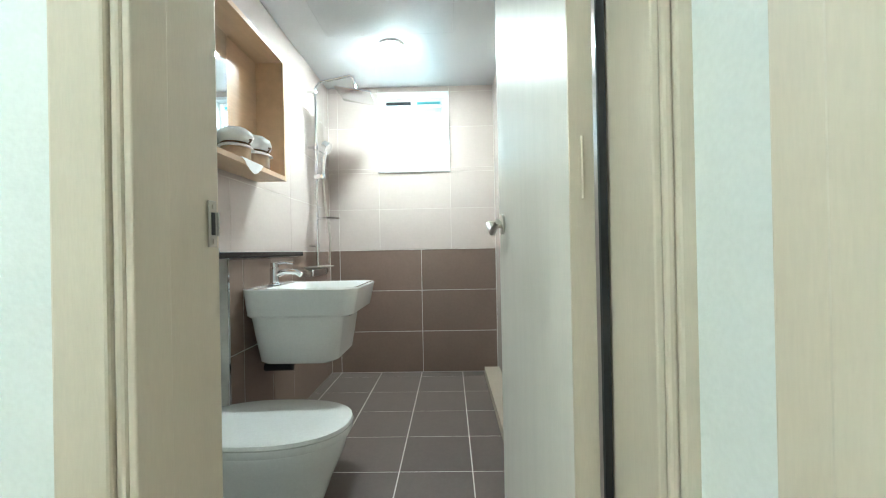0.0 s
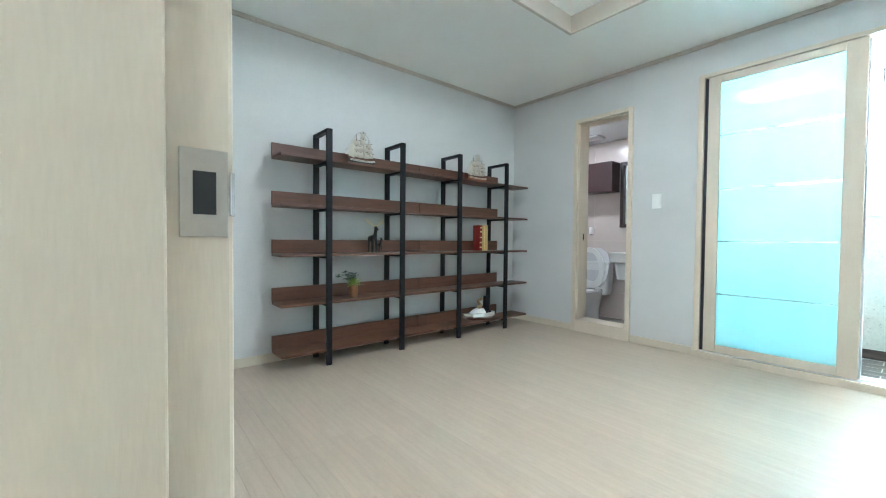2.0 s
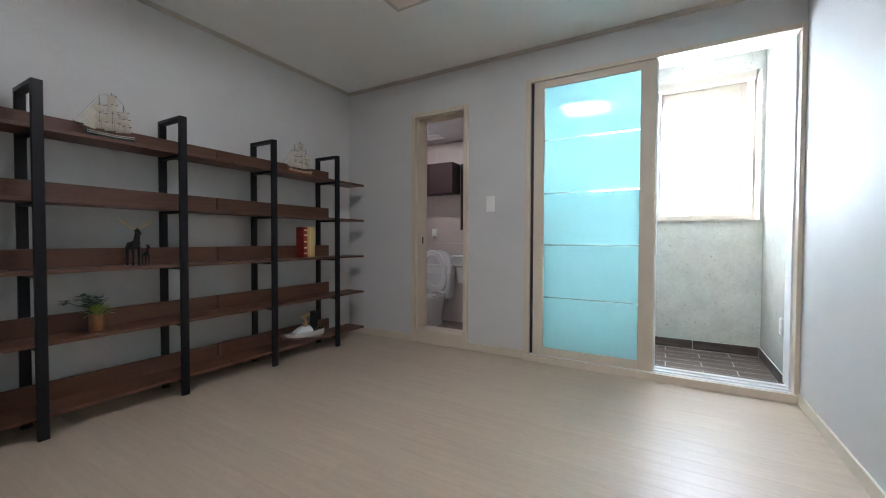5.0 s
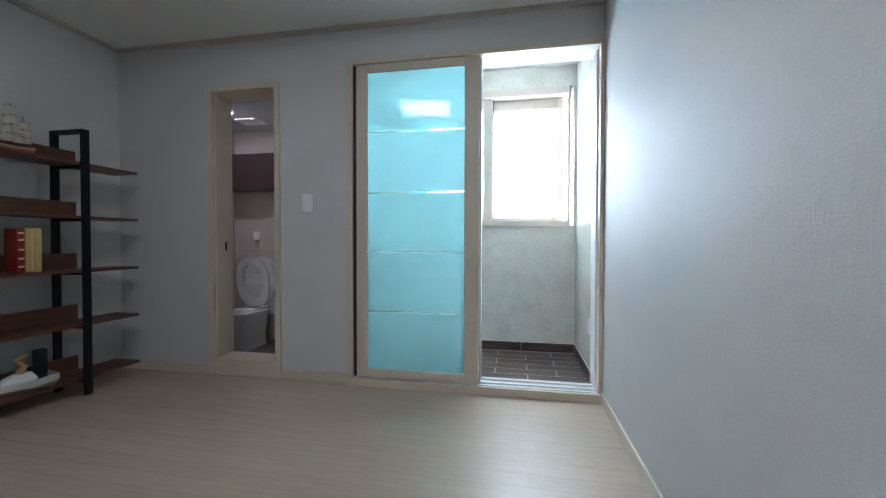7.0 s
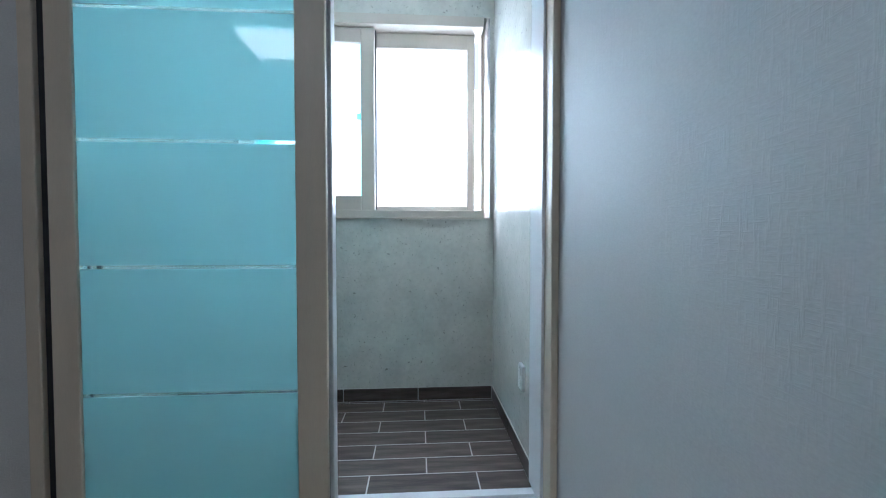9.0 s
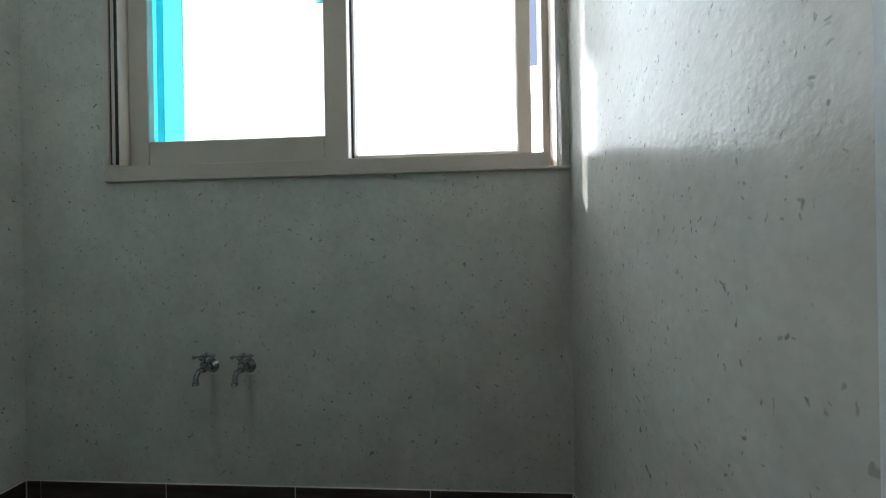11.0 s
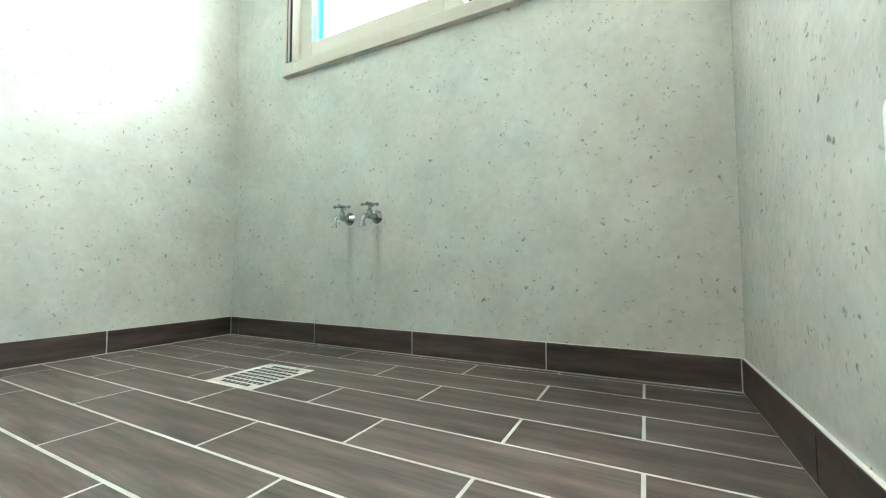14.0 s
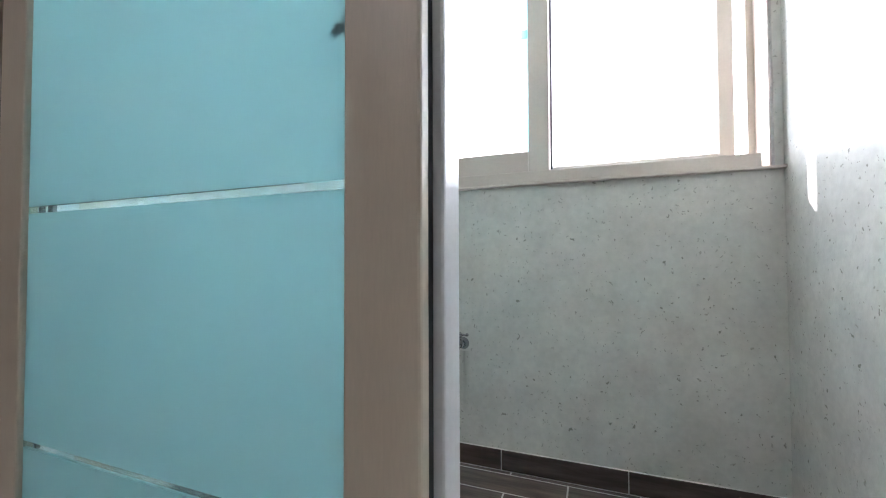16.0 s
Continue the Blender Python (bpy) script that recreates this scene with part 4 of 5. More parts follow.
def shower():
    root = thing("shower_column", (0.05, 2.82, 0.76), "chrome rain shower column with hand shower", "shower")
    x, y = 0.055, 2.82
    bm = bmesh.new()
    tube(bm, [(x, y, 0.80), (x, y, 2.02), (x + 0.012, y, 2.05), (x + 0.04, y, 2.068), (x + 0.24, y, 2.105), (x + 0.262, y, 2.098), (x + 0.275, y, 2.07), (x + 0.278, y, 1.99)], 0.010, 12)
    part("riser", bm, CHROME, root, smooth=True)
    bm = bmesh.new()
    box(bm, -0.12, -0.12, -0.008, 0.12, 0.12, 0.008, bev=0.005)
    bm.transform(Matrix.Translation((x + 0.285, y, 1.965)) @ pose(0, 0, 0, 0, 10, 0))
    lathe(bm, (x + 0.279, y, 1.968), [(0.02, 0), (0.016, 0.03)], 16)
    part("rain_head", bm, CHROME, root, "square chrome rain head", smooth=True)
    bm = bmesh.new()
    box(bm, 0.012, y - 0.14, 0.745, 0.075, y + 0.14, 0.800, bev=0.012)
    v = part("valve", bm, CHROME, root, smooth=True)
    for dy in (-0.165, 0.165):
        bm = bmesh.new()
        tube(bm, [(0.043, y + dy - math.copysign(0.024, dy), 0.772), (0.043, y + dy + math.copysign(0.02, dy), 0.772)], 0.025, 18)
        part("knob", bm, CHROME, v, smooth=True)
    bm = bmesh.new()
    box(bm, 0.010, y - 0.15, 0.803, 0.12, y + 0.15, 0.812, bev=0.003)
    part("shelf", bm, STEEL, root, "flat chrome shelf over valve")
    for z in (1.62, 0.95, 2.0):
        bm = bmesh.new()
        tube(bm, [(0.0005, y, z), (x, y, z)], 0.008, 10)
        lathe(bm, (x, y, z - 0.015), [(0.016, 0), (0.016, 0.03)], 14)
        part("wall_bracket", bm, CHROME, root, smooth=True)
    bm = bmesh.new()
    box(bm, x - 0.02, y - 0.02, 1.40, x + 0.06, y + 0.02, 1.44, bev=0.01)
    part("slider", bm, CHROME, root, smooth=True)
    bm = bmesh.new()
    tube(bm, [(x + 0.045, y, 1.42), (x + 0.05, y, 1.52), (x + 0.062, y, 1.60)], 0.012, 12, 0.015)
    tube(bm, [(x + 0.050, y, 1.625), (x + 0.085, y, 1.605)], 0.046, 20)
    part("hand_shower", bm, CHROME, root, "round chrome hand shower", smooth=True)
    bm = bmesh.new()
    tube(bm, [(x + 0.045, y, 1.40), (x + 0.06, y + 0.005, 1.2), (x + 0.085, y + 0.012, 1.0), (x + 0.075, y + 0.01, 0.83)], 0.007, 10)
    part("hose", bm, STEEL, root, smooth=True)
    bm = bmesh.new()
    lathe(bm, (x + 0.075, y, 1.128), [(0.075, 0), (0.082, 0.010), (0.078, 0.012), (0.07, 0.004)], 24)
    part("soap_dish", bm, CHROME, root, smooth=True)


shower()


def bath_door():
    root = tagged(new("door_5"), "pale film-wrapped bathroom door standing open inward", "door", kind="structure")
    m = Matrix.Translation((1.170, 0.755, 0)) @ pose(0, 0, 0, 0, 0, 4.5)
    bm = bmesh.new()
    box(bm, -0.036, 0.004, -0.03, -0.0005, 0.505, 2.005, bev=0.002)
    bm.transform(m)
    s = part("door_leaf", bm, DOORWHITE, root)
    bm = bmesh.new()
    box(bm, -0.0365, 0.0, -0.0295, 0.0, 0.0038, 2.0045)
    bm.transform(m)
    part("edge_band", bm, FRAME, s, "beige hinge edge")
    bm = bmesh.new()
    tube(bm, [(-0.036, 0.455, 0.968), (-0.042, 0.455, 0.968)], 0.026, 18)
    tube(bm, [(-0.042, 0.455, 0.968), (-0.075, 0.455, 0.968)], 0.010, 12)
    tube(bm, [(-0.072, 0.462, 0.968), (-0.076, 0.40, 0.946), (-0.072, 0.345, 0.968)], 0.010, 12, 0.007)
    bm.transform(m)
    part("door_handle", bm, STEEL, root, "brushed steel lever handle", smooth=True)
    for z in (0.25, 1.02, 1.8):
        bm = bmesh.new()
        tube(bm, [(-0.018, -0.003, z - 0.045), (-0.018, -0.003, z + 0.045)], 0.0022, 10)
        bm.transform(m)
        part("hinge", bm, FRAME, root)
    # Black strip added in the hinge gap to give its deep shade.
    boxes("hinge_gap_shade", GASKET, root, (1.1735, 0.7425, -0.03, 1.184, 0.7505, 2.01), label="black strip standing in for shade in the hinge gap")


bath_door()

boxes("corner_trim", CHROME, ledge, (0.0885, 1.684, -0.06, 0.0915, 1.694, 0.885), label="chrome tile edge trim")

# second bathroom fittings
cab = thing("wall_cabinet", (5.98, 2.68, 1.52), "dark brown veneer wall cabinet over the toilet", "cabinet")
boxes("body", DARKVENEER, cab, (5.905, 2.372, 1.52, 6.0965, 2.985, 1.885), bev=0.002)
boxes("door", DARKVENEER, cab, (5.886, 2.372, 1.52, 5.9045, 2.688, 1.885), bev=0.002)
boxes("door", DARKVENEER, cab, (5.886, 2.691, 1.52, 5.9045, 2.985, 1.885), bev=0.002)
mir = thing("wall_mirror", (6.08, 2.05, 1.10), "rectangular wall mirror in dark wooden frame", "mirror")
boxes("frame", DARKVENEER, mir, (6.040, 1.72, 1.08, 6.0965, 1.76, 1.88), (6.040, 2.30, 1.08, 6.0965, 2.34, 1.88), (6.040, 1.76, 1.08, 6.0965, 2.30, 1.12), (6.040, 1.76, 1.84, 6.0965, 2.30, 1.88), bev=0.002)
boxes("mirror", MIRROR, mir, (6.075, 1.76, 1.12, 6.085, 2.30, 1.84))
disp = thing("dispenser", (6.08, 2.72, 1.0), "small white plastic dispenser on the tiled wall", "dispenser")
boxes("body", WHITEPLASTIC, disp, (6.055, 2.705, 1.00, 6.0965, 2.755, 1.095), bev=0.006, smooth=True)
boxes("front_clip", WHITEPLASTIC, disp, (6.043, 2.715, 1.01, 6.0545, 2.745, 1.07), bev=0.004)
boxes("nozzle", GASKET, disp, (6.060, 2.72, 0.988, 6.085, 2.74, 0.9995))
vent = thing("ceiling_vent", (5.75, 2.55, 2.17), "white square ceiling vent", "vent")
boxes("frame", WHITEPLASTIC, vent, (5.66, 2.44, 2.156, 5.84, 2.455, 2.1695), (5.66, 2.645, 2.156, 5.84, 2.66, 2.1695), (5.66, 2.455, 2.156, 5.675, 2.645, 2.1695), (5.825, 2.455, 2.156, 5.84, 2.645, 2.1695))
for i in range(6):
    boxes("slat", WHITEPLASTIC, vent, (5.676, 2.462 + i * 0.031, 2.158, 5.824, 2.478 + i * 0.031, 2.163))
tp = thing("latch_plate", (5.0, 2.18, 0.95), "dark latch plate on door lining", "latch")
boxes("plate", GASKET, tp, (4.955, 2.1865, 0.92, 4.975, 2.1885, 0.985))

# ---- balcony fittings ----
def tap(p):
    root = thing("wall_tap", p, "chrome wall tap with cross handle", "tap", "balcony taps")
    x, y, z = p
    bm = bmesh.new()
    tube(bm, [(x, y, z), (x - 0.006, y, z), (x - 0.012, y, z), (x - 0.018, y, z)], 0.027, 22, 0.017)
    part("flange", bm, DULLCHROME, root, smooth=True)
    bm = bmesh.new()
    tube(bm, [(x - 0.007, y, z), (x - 0.030, y, z), (x - 0.055, y, z)], 0.014, 14, 0.012)
    tube(bm, [(x - 0.050, y, z), (x - 0.072, y, z - 0.002), (x - 0.084, y, z - 0.014), (x - 0.087, y, z - 0.034)], 0.0095, 12, 0.0085)
    tube(bm, [(x - 0.087, y, z - 0.033), (x - 0.087, y, z - 0.043)], 0.011, 12)
    part("body", bm, DULLCHROME, root, smooth=True)
    bm = bmesh.new()
    lathe(bm, (x - 0.045, y, z + 0.008), [(0.012, 0), (0.012, 0.014), (0.007, 0.018), (0.007, 0.032), (0.010, 0.034), (0.010, 0.042)], 16)
    part("stem", bm, DULLCHROME, root, smooth=True)
    bm = bmesh.new()
    for a in (20, 110):
        d = Vector((math.cos(radians(a)), math.sin(radians(a)), 0)) * 0.030
        c = Vector((x - 0.045, y, z + 0.044))
        tube(bm, [c - d, c + d], 0.0042, 10)
        for e in (c - d, c + d):
            bmesh.ops.create_icosphere(bm, subdivisions=2, radius=0.0072, matrix=Matrix.Translation(e))
    part("cross_handle", bm, DULLCHROME, root, smooth=True)
    return root


tap_one = tap((6.0995, 0.722, 0.463))
copy_thing(tap_one, Matrix.Translation((6.0995, 0.584, 0.463)))


def floor_drain():
    x0, x1, y0, y1, z = 5.558, 5.776, 0.579, 0.771, BFZ
    root = thing("floor_drain", ((x0 + x1) / 2, (y0 + y1) / 2, z), "square steel floor drain with slotted grate", "drain")
    boxes("rim", GROUT, root, (x0, y0, z - 0.006, x0 + 0.008, y1, z + 0.001), (x1 - 0.008, y0, z - 0.006, x1, y1, z + 0.001), (x0 + 0.008, y0, z - 0.006, x1 - 0.008, y0 + 0.008, z + 0.001), (x0 + 0.008, y1 - 0.008, z - 0.006, x1 - 0.008, y1, z + 0.001))
    boxes("grate", DRAINSTEEL, root, (x0 + 0.0085, y0 + 0.0085, z - 0.006, x1 - 0.0085, y1 - 0.0085, z - 0.001), label="dull steel grate")
    n = 8
    for i in range(n):
        for j in range(n):
            if (i, j) in ((0, 0), (7, 0), (0, 7), (7, 7)):
                continue
            cx = x0 + 0.025 + (x1 - x0 - 0.05) * i / (n - 1)
            cy = y0 + 0.025 + (y1 - y0 - 0.05) * j / (n - 1)
            bm = bmesh.new()
            box(bm, cx - 0.0075, cy - 0.0085, z - 0.0012, cx + 0.0075, cy + 0.0085, z - 0.0004)
            part("slot", bm, GASKET, root)


floor_drain()


def outlet(p):
    """Double socket on the south wall, facing +y."""
    root = thing("wall_outlet", p, "white plastic double wall outlet", "outlet")
    x, y, z = p
    bm = bmesh.new()
    loft(bm, [[Vector((q.x, y + d, q.y)) for q in rounded(x, z, 0, 0.037 - e, 0.060 - e, 0.012, 5)] for d, e in ((0.0, 0.0), (0.010, 0.0), (0.015, 0.004))])
    part("plate", bm, WHITEPLASTIC, root, smooth=True)
    for dz in (-0.026, 0.026):
        bm = bmesh.new()
        tube(bm, [(x, y + 0.0152, z + dz), (x, y + 0.0160, z + dz)], 0.0205, 24)
        s = part("socket", bm, STEEL, root, "grey recessed socket")
        bm = bmesh.new()
        tube(bm, [(x, y + 0.0161, z + dz), (x, y + 0.0166, z + dz)], 0.0175, 24)
        part("well", bm, WHITEPLASTIC, s)
        bm = bmesh.new()
        for dx in (-0.0095, 0.0095):
            tube(bm, [(x + dx, y + 0.0167, z + dz), (x + dx, y + 0.0172, z + dz)], 0.0028, 10)
        part("pin_holes", bm, GASKET, s)
    return root


outlet((5.350, BY0, 0.360))


def light_switch(p):
    root = thing("light_switch", p, "white double rocker light switch", "switch")
    x, y, z = p
    boxes("plate", WHITEPLASTIC, root, (x - 0.008, y - 0.039, z - 0.064, x, y + 0.039, z + 0.064), bev=0.003)
    boxes("rocker", WHITEPLASTIC, root, (x - 0.012, y - 0.024, z + 0.002, x - 0.0082, y + 0.024, z + 0.042), bev=0.0015)
    boxes("rocker", WHITEPLASTIC, root, (x - 0.012, y - 0.024, z - 0.042, x - 0.0082, y + 0.024, z - 0.002), bev=0.0015)


light_switch((EAST, 1.437, 1.260))


# ---- things on the shelves ----
def sailing_ship(p, length, hull_mat, label, tall=1.3):
    """Three-masted model ship, bow towards local -x."""
    root = thing("model_ship", p, label, "model ship")
    L = length
    M = Matrix.Translation(p) @ Matrix.Diagonal((1, 1, tall, 1))

    def add(name, bm, mat, lab="", smooth=False):
        bm.transform(M)
        return part(name, bm, mat, root, lab, smooth)
    bm = bmesh.new()
    rings = []
    for u in (-0.50, -0.46, -0.40, -0.2, 0.1, 0.35, 0.46, 0.5):
        w = 0.115 * L * (1 - max(0, (-u - 0.15) / 0.36) ** 2.0) * (1 - 0.25 * max(0, u - 0.2))
        w = max(w, 0.004)
        h = 0.135 * L + 0.05 * L * (2 * u) ** 2 * (0.9 if u < 0 else 0.7)
        k = 0.02 * L + (0.06 * L if u < -0.42 else 0.0)
        rings.append([Vector((u * L, w, h)), Vector((u * L, w * 0.95, h * 0.55)), Vector((u * L, w * 0.45, k)), Vector((u * L, -w * 0.45, k)), Vector((u * L, -w * 0.95, h * 0.55)), Vector((u * L, -w, h))])
    loft(bm, rings)
    hull = add("hull", bm, hull_mat, smooth=True)
    bm = bmesh.new()
    for s in (-1, 1):
        for f in (0.72, 0.92):
            tube(bm, [(u * L, s * (0.117 * L * (1 - max(0, (-u - 0.15) / 0.36) ** 2.0) * (1 - 0.25 * max(0, u - 0.2)) + 0.001), f * (0.135 * L + 0.05 * L * (2 * u) ** 2 * (0.9 if u < 0 else 0.7))) for u in (-0.46, -0.4, -0.2, 0.1, 0.35, 0.5)], 0.0022, 6)
    bm.transform(M)
    part("rubbing_strake", bm, CREAM, hull, "cream stripe")
    bm = bmesh.new()
    box(bm, -0.22 * L, -0.05 * L, 0.0, 0.22 * L, 0.05 * L, 0.02 * L + 0.003, bev=0.002)
    add("stand", bm, TIMBER)
    masts = ((-0.20, 0.86), (0.06, 0.96), (0.30, 0.78))
    for u, h in masts:
        bm = bmesh.new()
        tube(bm, [(u * L, 0, 0.10 * L), (u * L, 0, h * L)], 0.0035, 8, 0.0016)
        mast = add("mast", bm, TIMBER)
        for k in range(4):
            z0 = (0.22 + 0.165 * k * h / 0.9) * L
            z1 = z0 + 0.145 * L * h / 0.9
            w = (0.165 - 0.024 * k) * L
            if z1 > (h - 0.05) * L:
                continue
            bm = bmesh.new()
            g = [[Vector((u * L - 0.004 - 0.035 * L * math.sin(math.pi * (b + 0.3) / 4.6) * (1 - (a - 2) ** 2 / 9), (a - 2) / 2 * w * (1 - 0.05 * b), z0 + (z1 - z0) * b / 4)) for a in range(5)] for b in range(5)]
            back = [[q + Vector((0.0016, 0, 0)) for q in row] for row in g]
            for grid in (g, back):
                vs = [[bm.verts.new(q) for q in row] for row in grid]
                for a in range(4):
                    for b in range(4):
                        bm.faces.new((vs[b][a], vs[b][a + 1], vs[b + 1][a + 1], vs[b + 1][a]))
            turn = Matrix.Translation((u * L, 0, 0)) @ pose(0, 0, 0, 0, 0, 48) @ Matrix.Translation((-u * L, 0, 0))
            bm.transform(turn)
            bm.transform(M)
            part("sail", bm, CREAM, mast, smooth=True)
            bm = bmesh.new()
            tube(bm, [(u * L, -w * 1.1, z1), (u * L, w * 1.1, z1)], 0.0018, 6)
            bm.transform(turn)
            bm.transform(M)
            part("yard", bm, TIMBER, mast)
    bm = bmesh.new()
    tube(bm, [(-0.44 * L, 0, 0.19 * L), (-0.70 * L, 0, 0.28 * L)], 0.003, 8, 0.0012)
    add("bowsprit", bm, TIMBER)
    for q in (0.80, 0.62, 0.46):
        bm = bmesh.new()
        a, b, c = Vector((-0.21 * L, 0.001, q * L)), Vector((-0.66 * L + (0.8 - q) * 0.4 * L, 0.001, 0.275 * L - (0.8 - q) * 0.1 * L)), Vector((-0.28 * L, 0.02 * L, (q - 0.26) * L))
        o = Vector((0, 0.0015, 0))
        f = [bm.verts.new(v) for v in (a, b, c)]
        k = [bm.verts.new(v + o) for v in (a, b, c)]
        bm.faces.new(f)
        bm.faces.new(list(reversed(k)))
        add("jib", bm, CREAM)
    bm = bmesh.new()
    for u, h in masts:
        for s in (-1, 1):
            for d in (-0.03, 0.02, 0.07):
                tube(bm, [(u * L, 0, (h - 0.1) * L), ((u + d) * L, s * 0.11 * L, 0.15 * L)], 0.0006, 4, caps=False)
    tube(bm, [(-0.70 * L, 0, 0.28 * L), (-0.20 * L, 0, 0.86 * L), (0.06 * L, 0, 0.96 * L), (0.30 * L, 0, 0.78 * L), (0.50 * L, 0, 0.20 * L)], 0.0006, 4, caps=False)
    add("rigging", bm, ROPE)
    return root


sailing_ship((2.765, 2.81, 1.4905), 0.215, HULLGREEN, "model sailing ship with cream sails and dark green hull")
sailing_ship((4.045, 2.82, 1.4905), 0.225, HULLORANGE, "model sailing ship with cream sails and orange wooden hull")


def deer(p, h, antlers, label):
    bm = bmesh.new()
    s = h
    loft(bm, [[Vector((x * s, r * s * 0.8 * math.cos(a), z * s + r * s * math.sin(a))) for a in [2 * math.pi * i / 12 for i in range(12)]]
              for x, z, r in ((-0.26, 0.50, 0.03), (-0.22, 0.50, 0.10), (-0.1, 0.49, 0.125), (0.04, 0.51, 0.13), (0.13, 0.55, 0.115), (0.17, 0.62, 0.08))])
    tube(bm, [(0.12 * s, 0, 0.56 * s), (0.17 * s, 0, 0.72 * s), (0.19 * s, 0, 0.86 * s)], 0.075 * s, 12, 0.05 * s)
    tube(bm, [(0.15 * s, 0, 0.89 * s), (0.24 * s, 0, 0.86 * s), (0.34 * s, 0, 0.80 * s)], 0.055 * s, 12, 0.028 * s)
    for sy in (-1, 1):
        tube(bm, [(0.17 * s, sy * 0.03 * s, 0.92 * s), (0.13 * s, sy * 0.10 * s, 0.97 * s)], 0.022 * s, 8, 0.006 * s)
        for x in (-0.18, 0.10):
            tube(bm, [(x * s, sy * 0.06 * s, 0.48 * s), ((x + 0.01) * s, sy * 0.065 * s, 0.25 * s), (x * s, sy * 0.065 * s, 0.0)], 0.042 * s, 10, 0.022 * s)
    if antlers:
        for sy in (-1, 1):
            tube(bm, [(0.18 * s, sy * 0.02 * s, 0.93 * s), (0.15 * s, sy * 0.16 * s, 0.99 * s), (0.12 * s, sy * 0.30 * s, 1.08 * s), (0.11 * s, sy * 0.36 * s, 1.20 * s)], 0.014 * s, 8, 0.008 * s)
            for q in (0.14, 0.22, 0.30):
                tube(bm, [(0.15 * s, sy * q * s, (0.96 + q * 0.35) * s), (0.16 * s, sy * (q + 0.01) * s, (1.08 + q * 0.35) * s)], 0.010 * s, 8, 0.005 * s)
    bm.transform(Matrix.Translation(p) @ pose(0, 0, 0, 0, 0, -88))
    ob = part("deer_figurine", bm, BLACKRESIN, smooth=True)
    me = ob.data
    me.materials.append(GOLD)
    if antlers:
        for poly in me.polygons:
            if poly.center.z > p[2] + 0.935 * s and (Vector((poly.center.x, poly.center.y)) - Vector((p[0], p[1]))).length > 0.05 * s and poly.area < 0.0008 * s:
                poly.material_index = 1
    return tagged(ob, label, "figurine")


deer((2.865, 2.80, 0.806), 0.225, True, "black deer figurine with gold antlers")
deer((2.925, 2.80, 0.806), 0.125, False, "small black fawn figurine beside the deer")


def book(x0, x1, y0, h, z, mat, label, bands):
    root = thing("book", ((x0 + x1) / 2, y0 + 0.08, z), label, "book")
    bm = bmesh.new()
    box(bm, x0, y0, z, x1, y0 + 0.095, z + h, bev=0.004)
    c = part("cover", bm, mat, root, smooth=True)
    if bands:
        for q in (0.12, 0.3, 0.5, 0.72, 0.88):
            boxes("spine_band", GOLD, c, (x0 + 0.006, y0 - 0.0015, z + h * q, x1 - 0.006, y0 - 0.0002, z + h * q + 0.010))
    else:
        boxes("page_groove", GOLD, c, (x0 + 0.028, y0 - 0.0012, z + 0.012, x0 + 0.034, y0 - 0.0002, z + h - 0.012))


book(4.048, 4.088, 2.775, 0.255, 0.8055, REDLEATHER, "dark red book with gold bands on its spine", True)
book(4.092, 4.172, 2.780, 0.258, 0.8055, TANPAPER, "thick tan and gold book standing upright", False)


def plant(p):
    root = thing("potted_plant", p, "small green plant in a copper pot", "plant")
    x, y, z = p
    bm = bmesh.new()
    lathe(bm, p, [(0.029, 0), (0.033, 0.004), (0.034, 0.098), (0.031, 0.100), (0.030, 0.088)], 24)
    part("pot", bm, COPPER, root, "copper metal pot", smooth=True)
    rnd = random.Random(5)
    bm = bmesh.new()
    for i in range(70):
        a, e, ln = rnd.uniform(0, 6.28), rnd.uniform(0.15, 1.2), rnd.uniform(0.05, 0.09)
        d = Vector((math.cos(a) * math.cos(e), math.sin(a) * math.cos(e), math.sin(e)))
        s = Vector((-math.sin(a), math.cos(a), 0)) * 0.006
        b0 = Vector((x, y, z + 0.085)) + d * 0.015
        mid, tip = b0 + d * ln * 0.6 + Vector((0, 0, 0.004)), b0 + d * ln - Vector((0, 0, 0.012))
        v = [bm.verts.new(q) for q in (b0 - s * 0.5, mid - s, tip, mid + s, b0 + s * 0.5)]
        bm.faces.new(v)
    part("lime_foliage", bm, LEAFLIGHT, root, "lime green leaves")
    bm = bmesh.new()
    for i in range(11):
        a = rnd.uniform(0, 6.28)
        r = rnd.uniform(0.03, 0.10)
        top = Vector((x + r * math.cos(a) - 0.03, y + r * 0.6 * math.sin(a), z + rnd.uniform(0.14, 0.20)))
        tube(bm, [(x, y, z + 0.08), (x * 0.5 + top.x * 0.5, y, z + 0.14), top], 0.0015, 5)
        for k in range(7):
            a2 = rnd.uniform(0, 6.28)
            d = Vector((math.cos(a2), math.sin(a2), rnd.uniform(-0.4, 0.5))) * 0.036
            s = d.cross(Vector((0, 0, 1))).normalized() * 0.014
            v = [bm.verts.new(q) for q in (top, top + d * 0.5 + s, top + d, top + d * 0.5 - s)]
            bm.faces.new(v)
    part("dark_foliage", bm, LEAF, root, "dark green leaves")


plant((2.69, 2.79, 0.461))


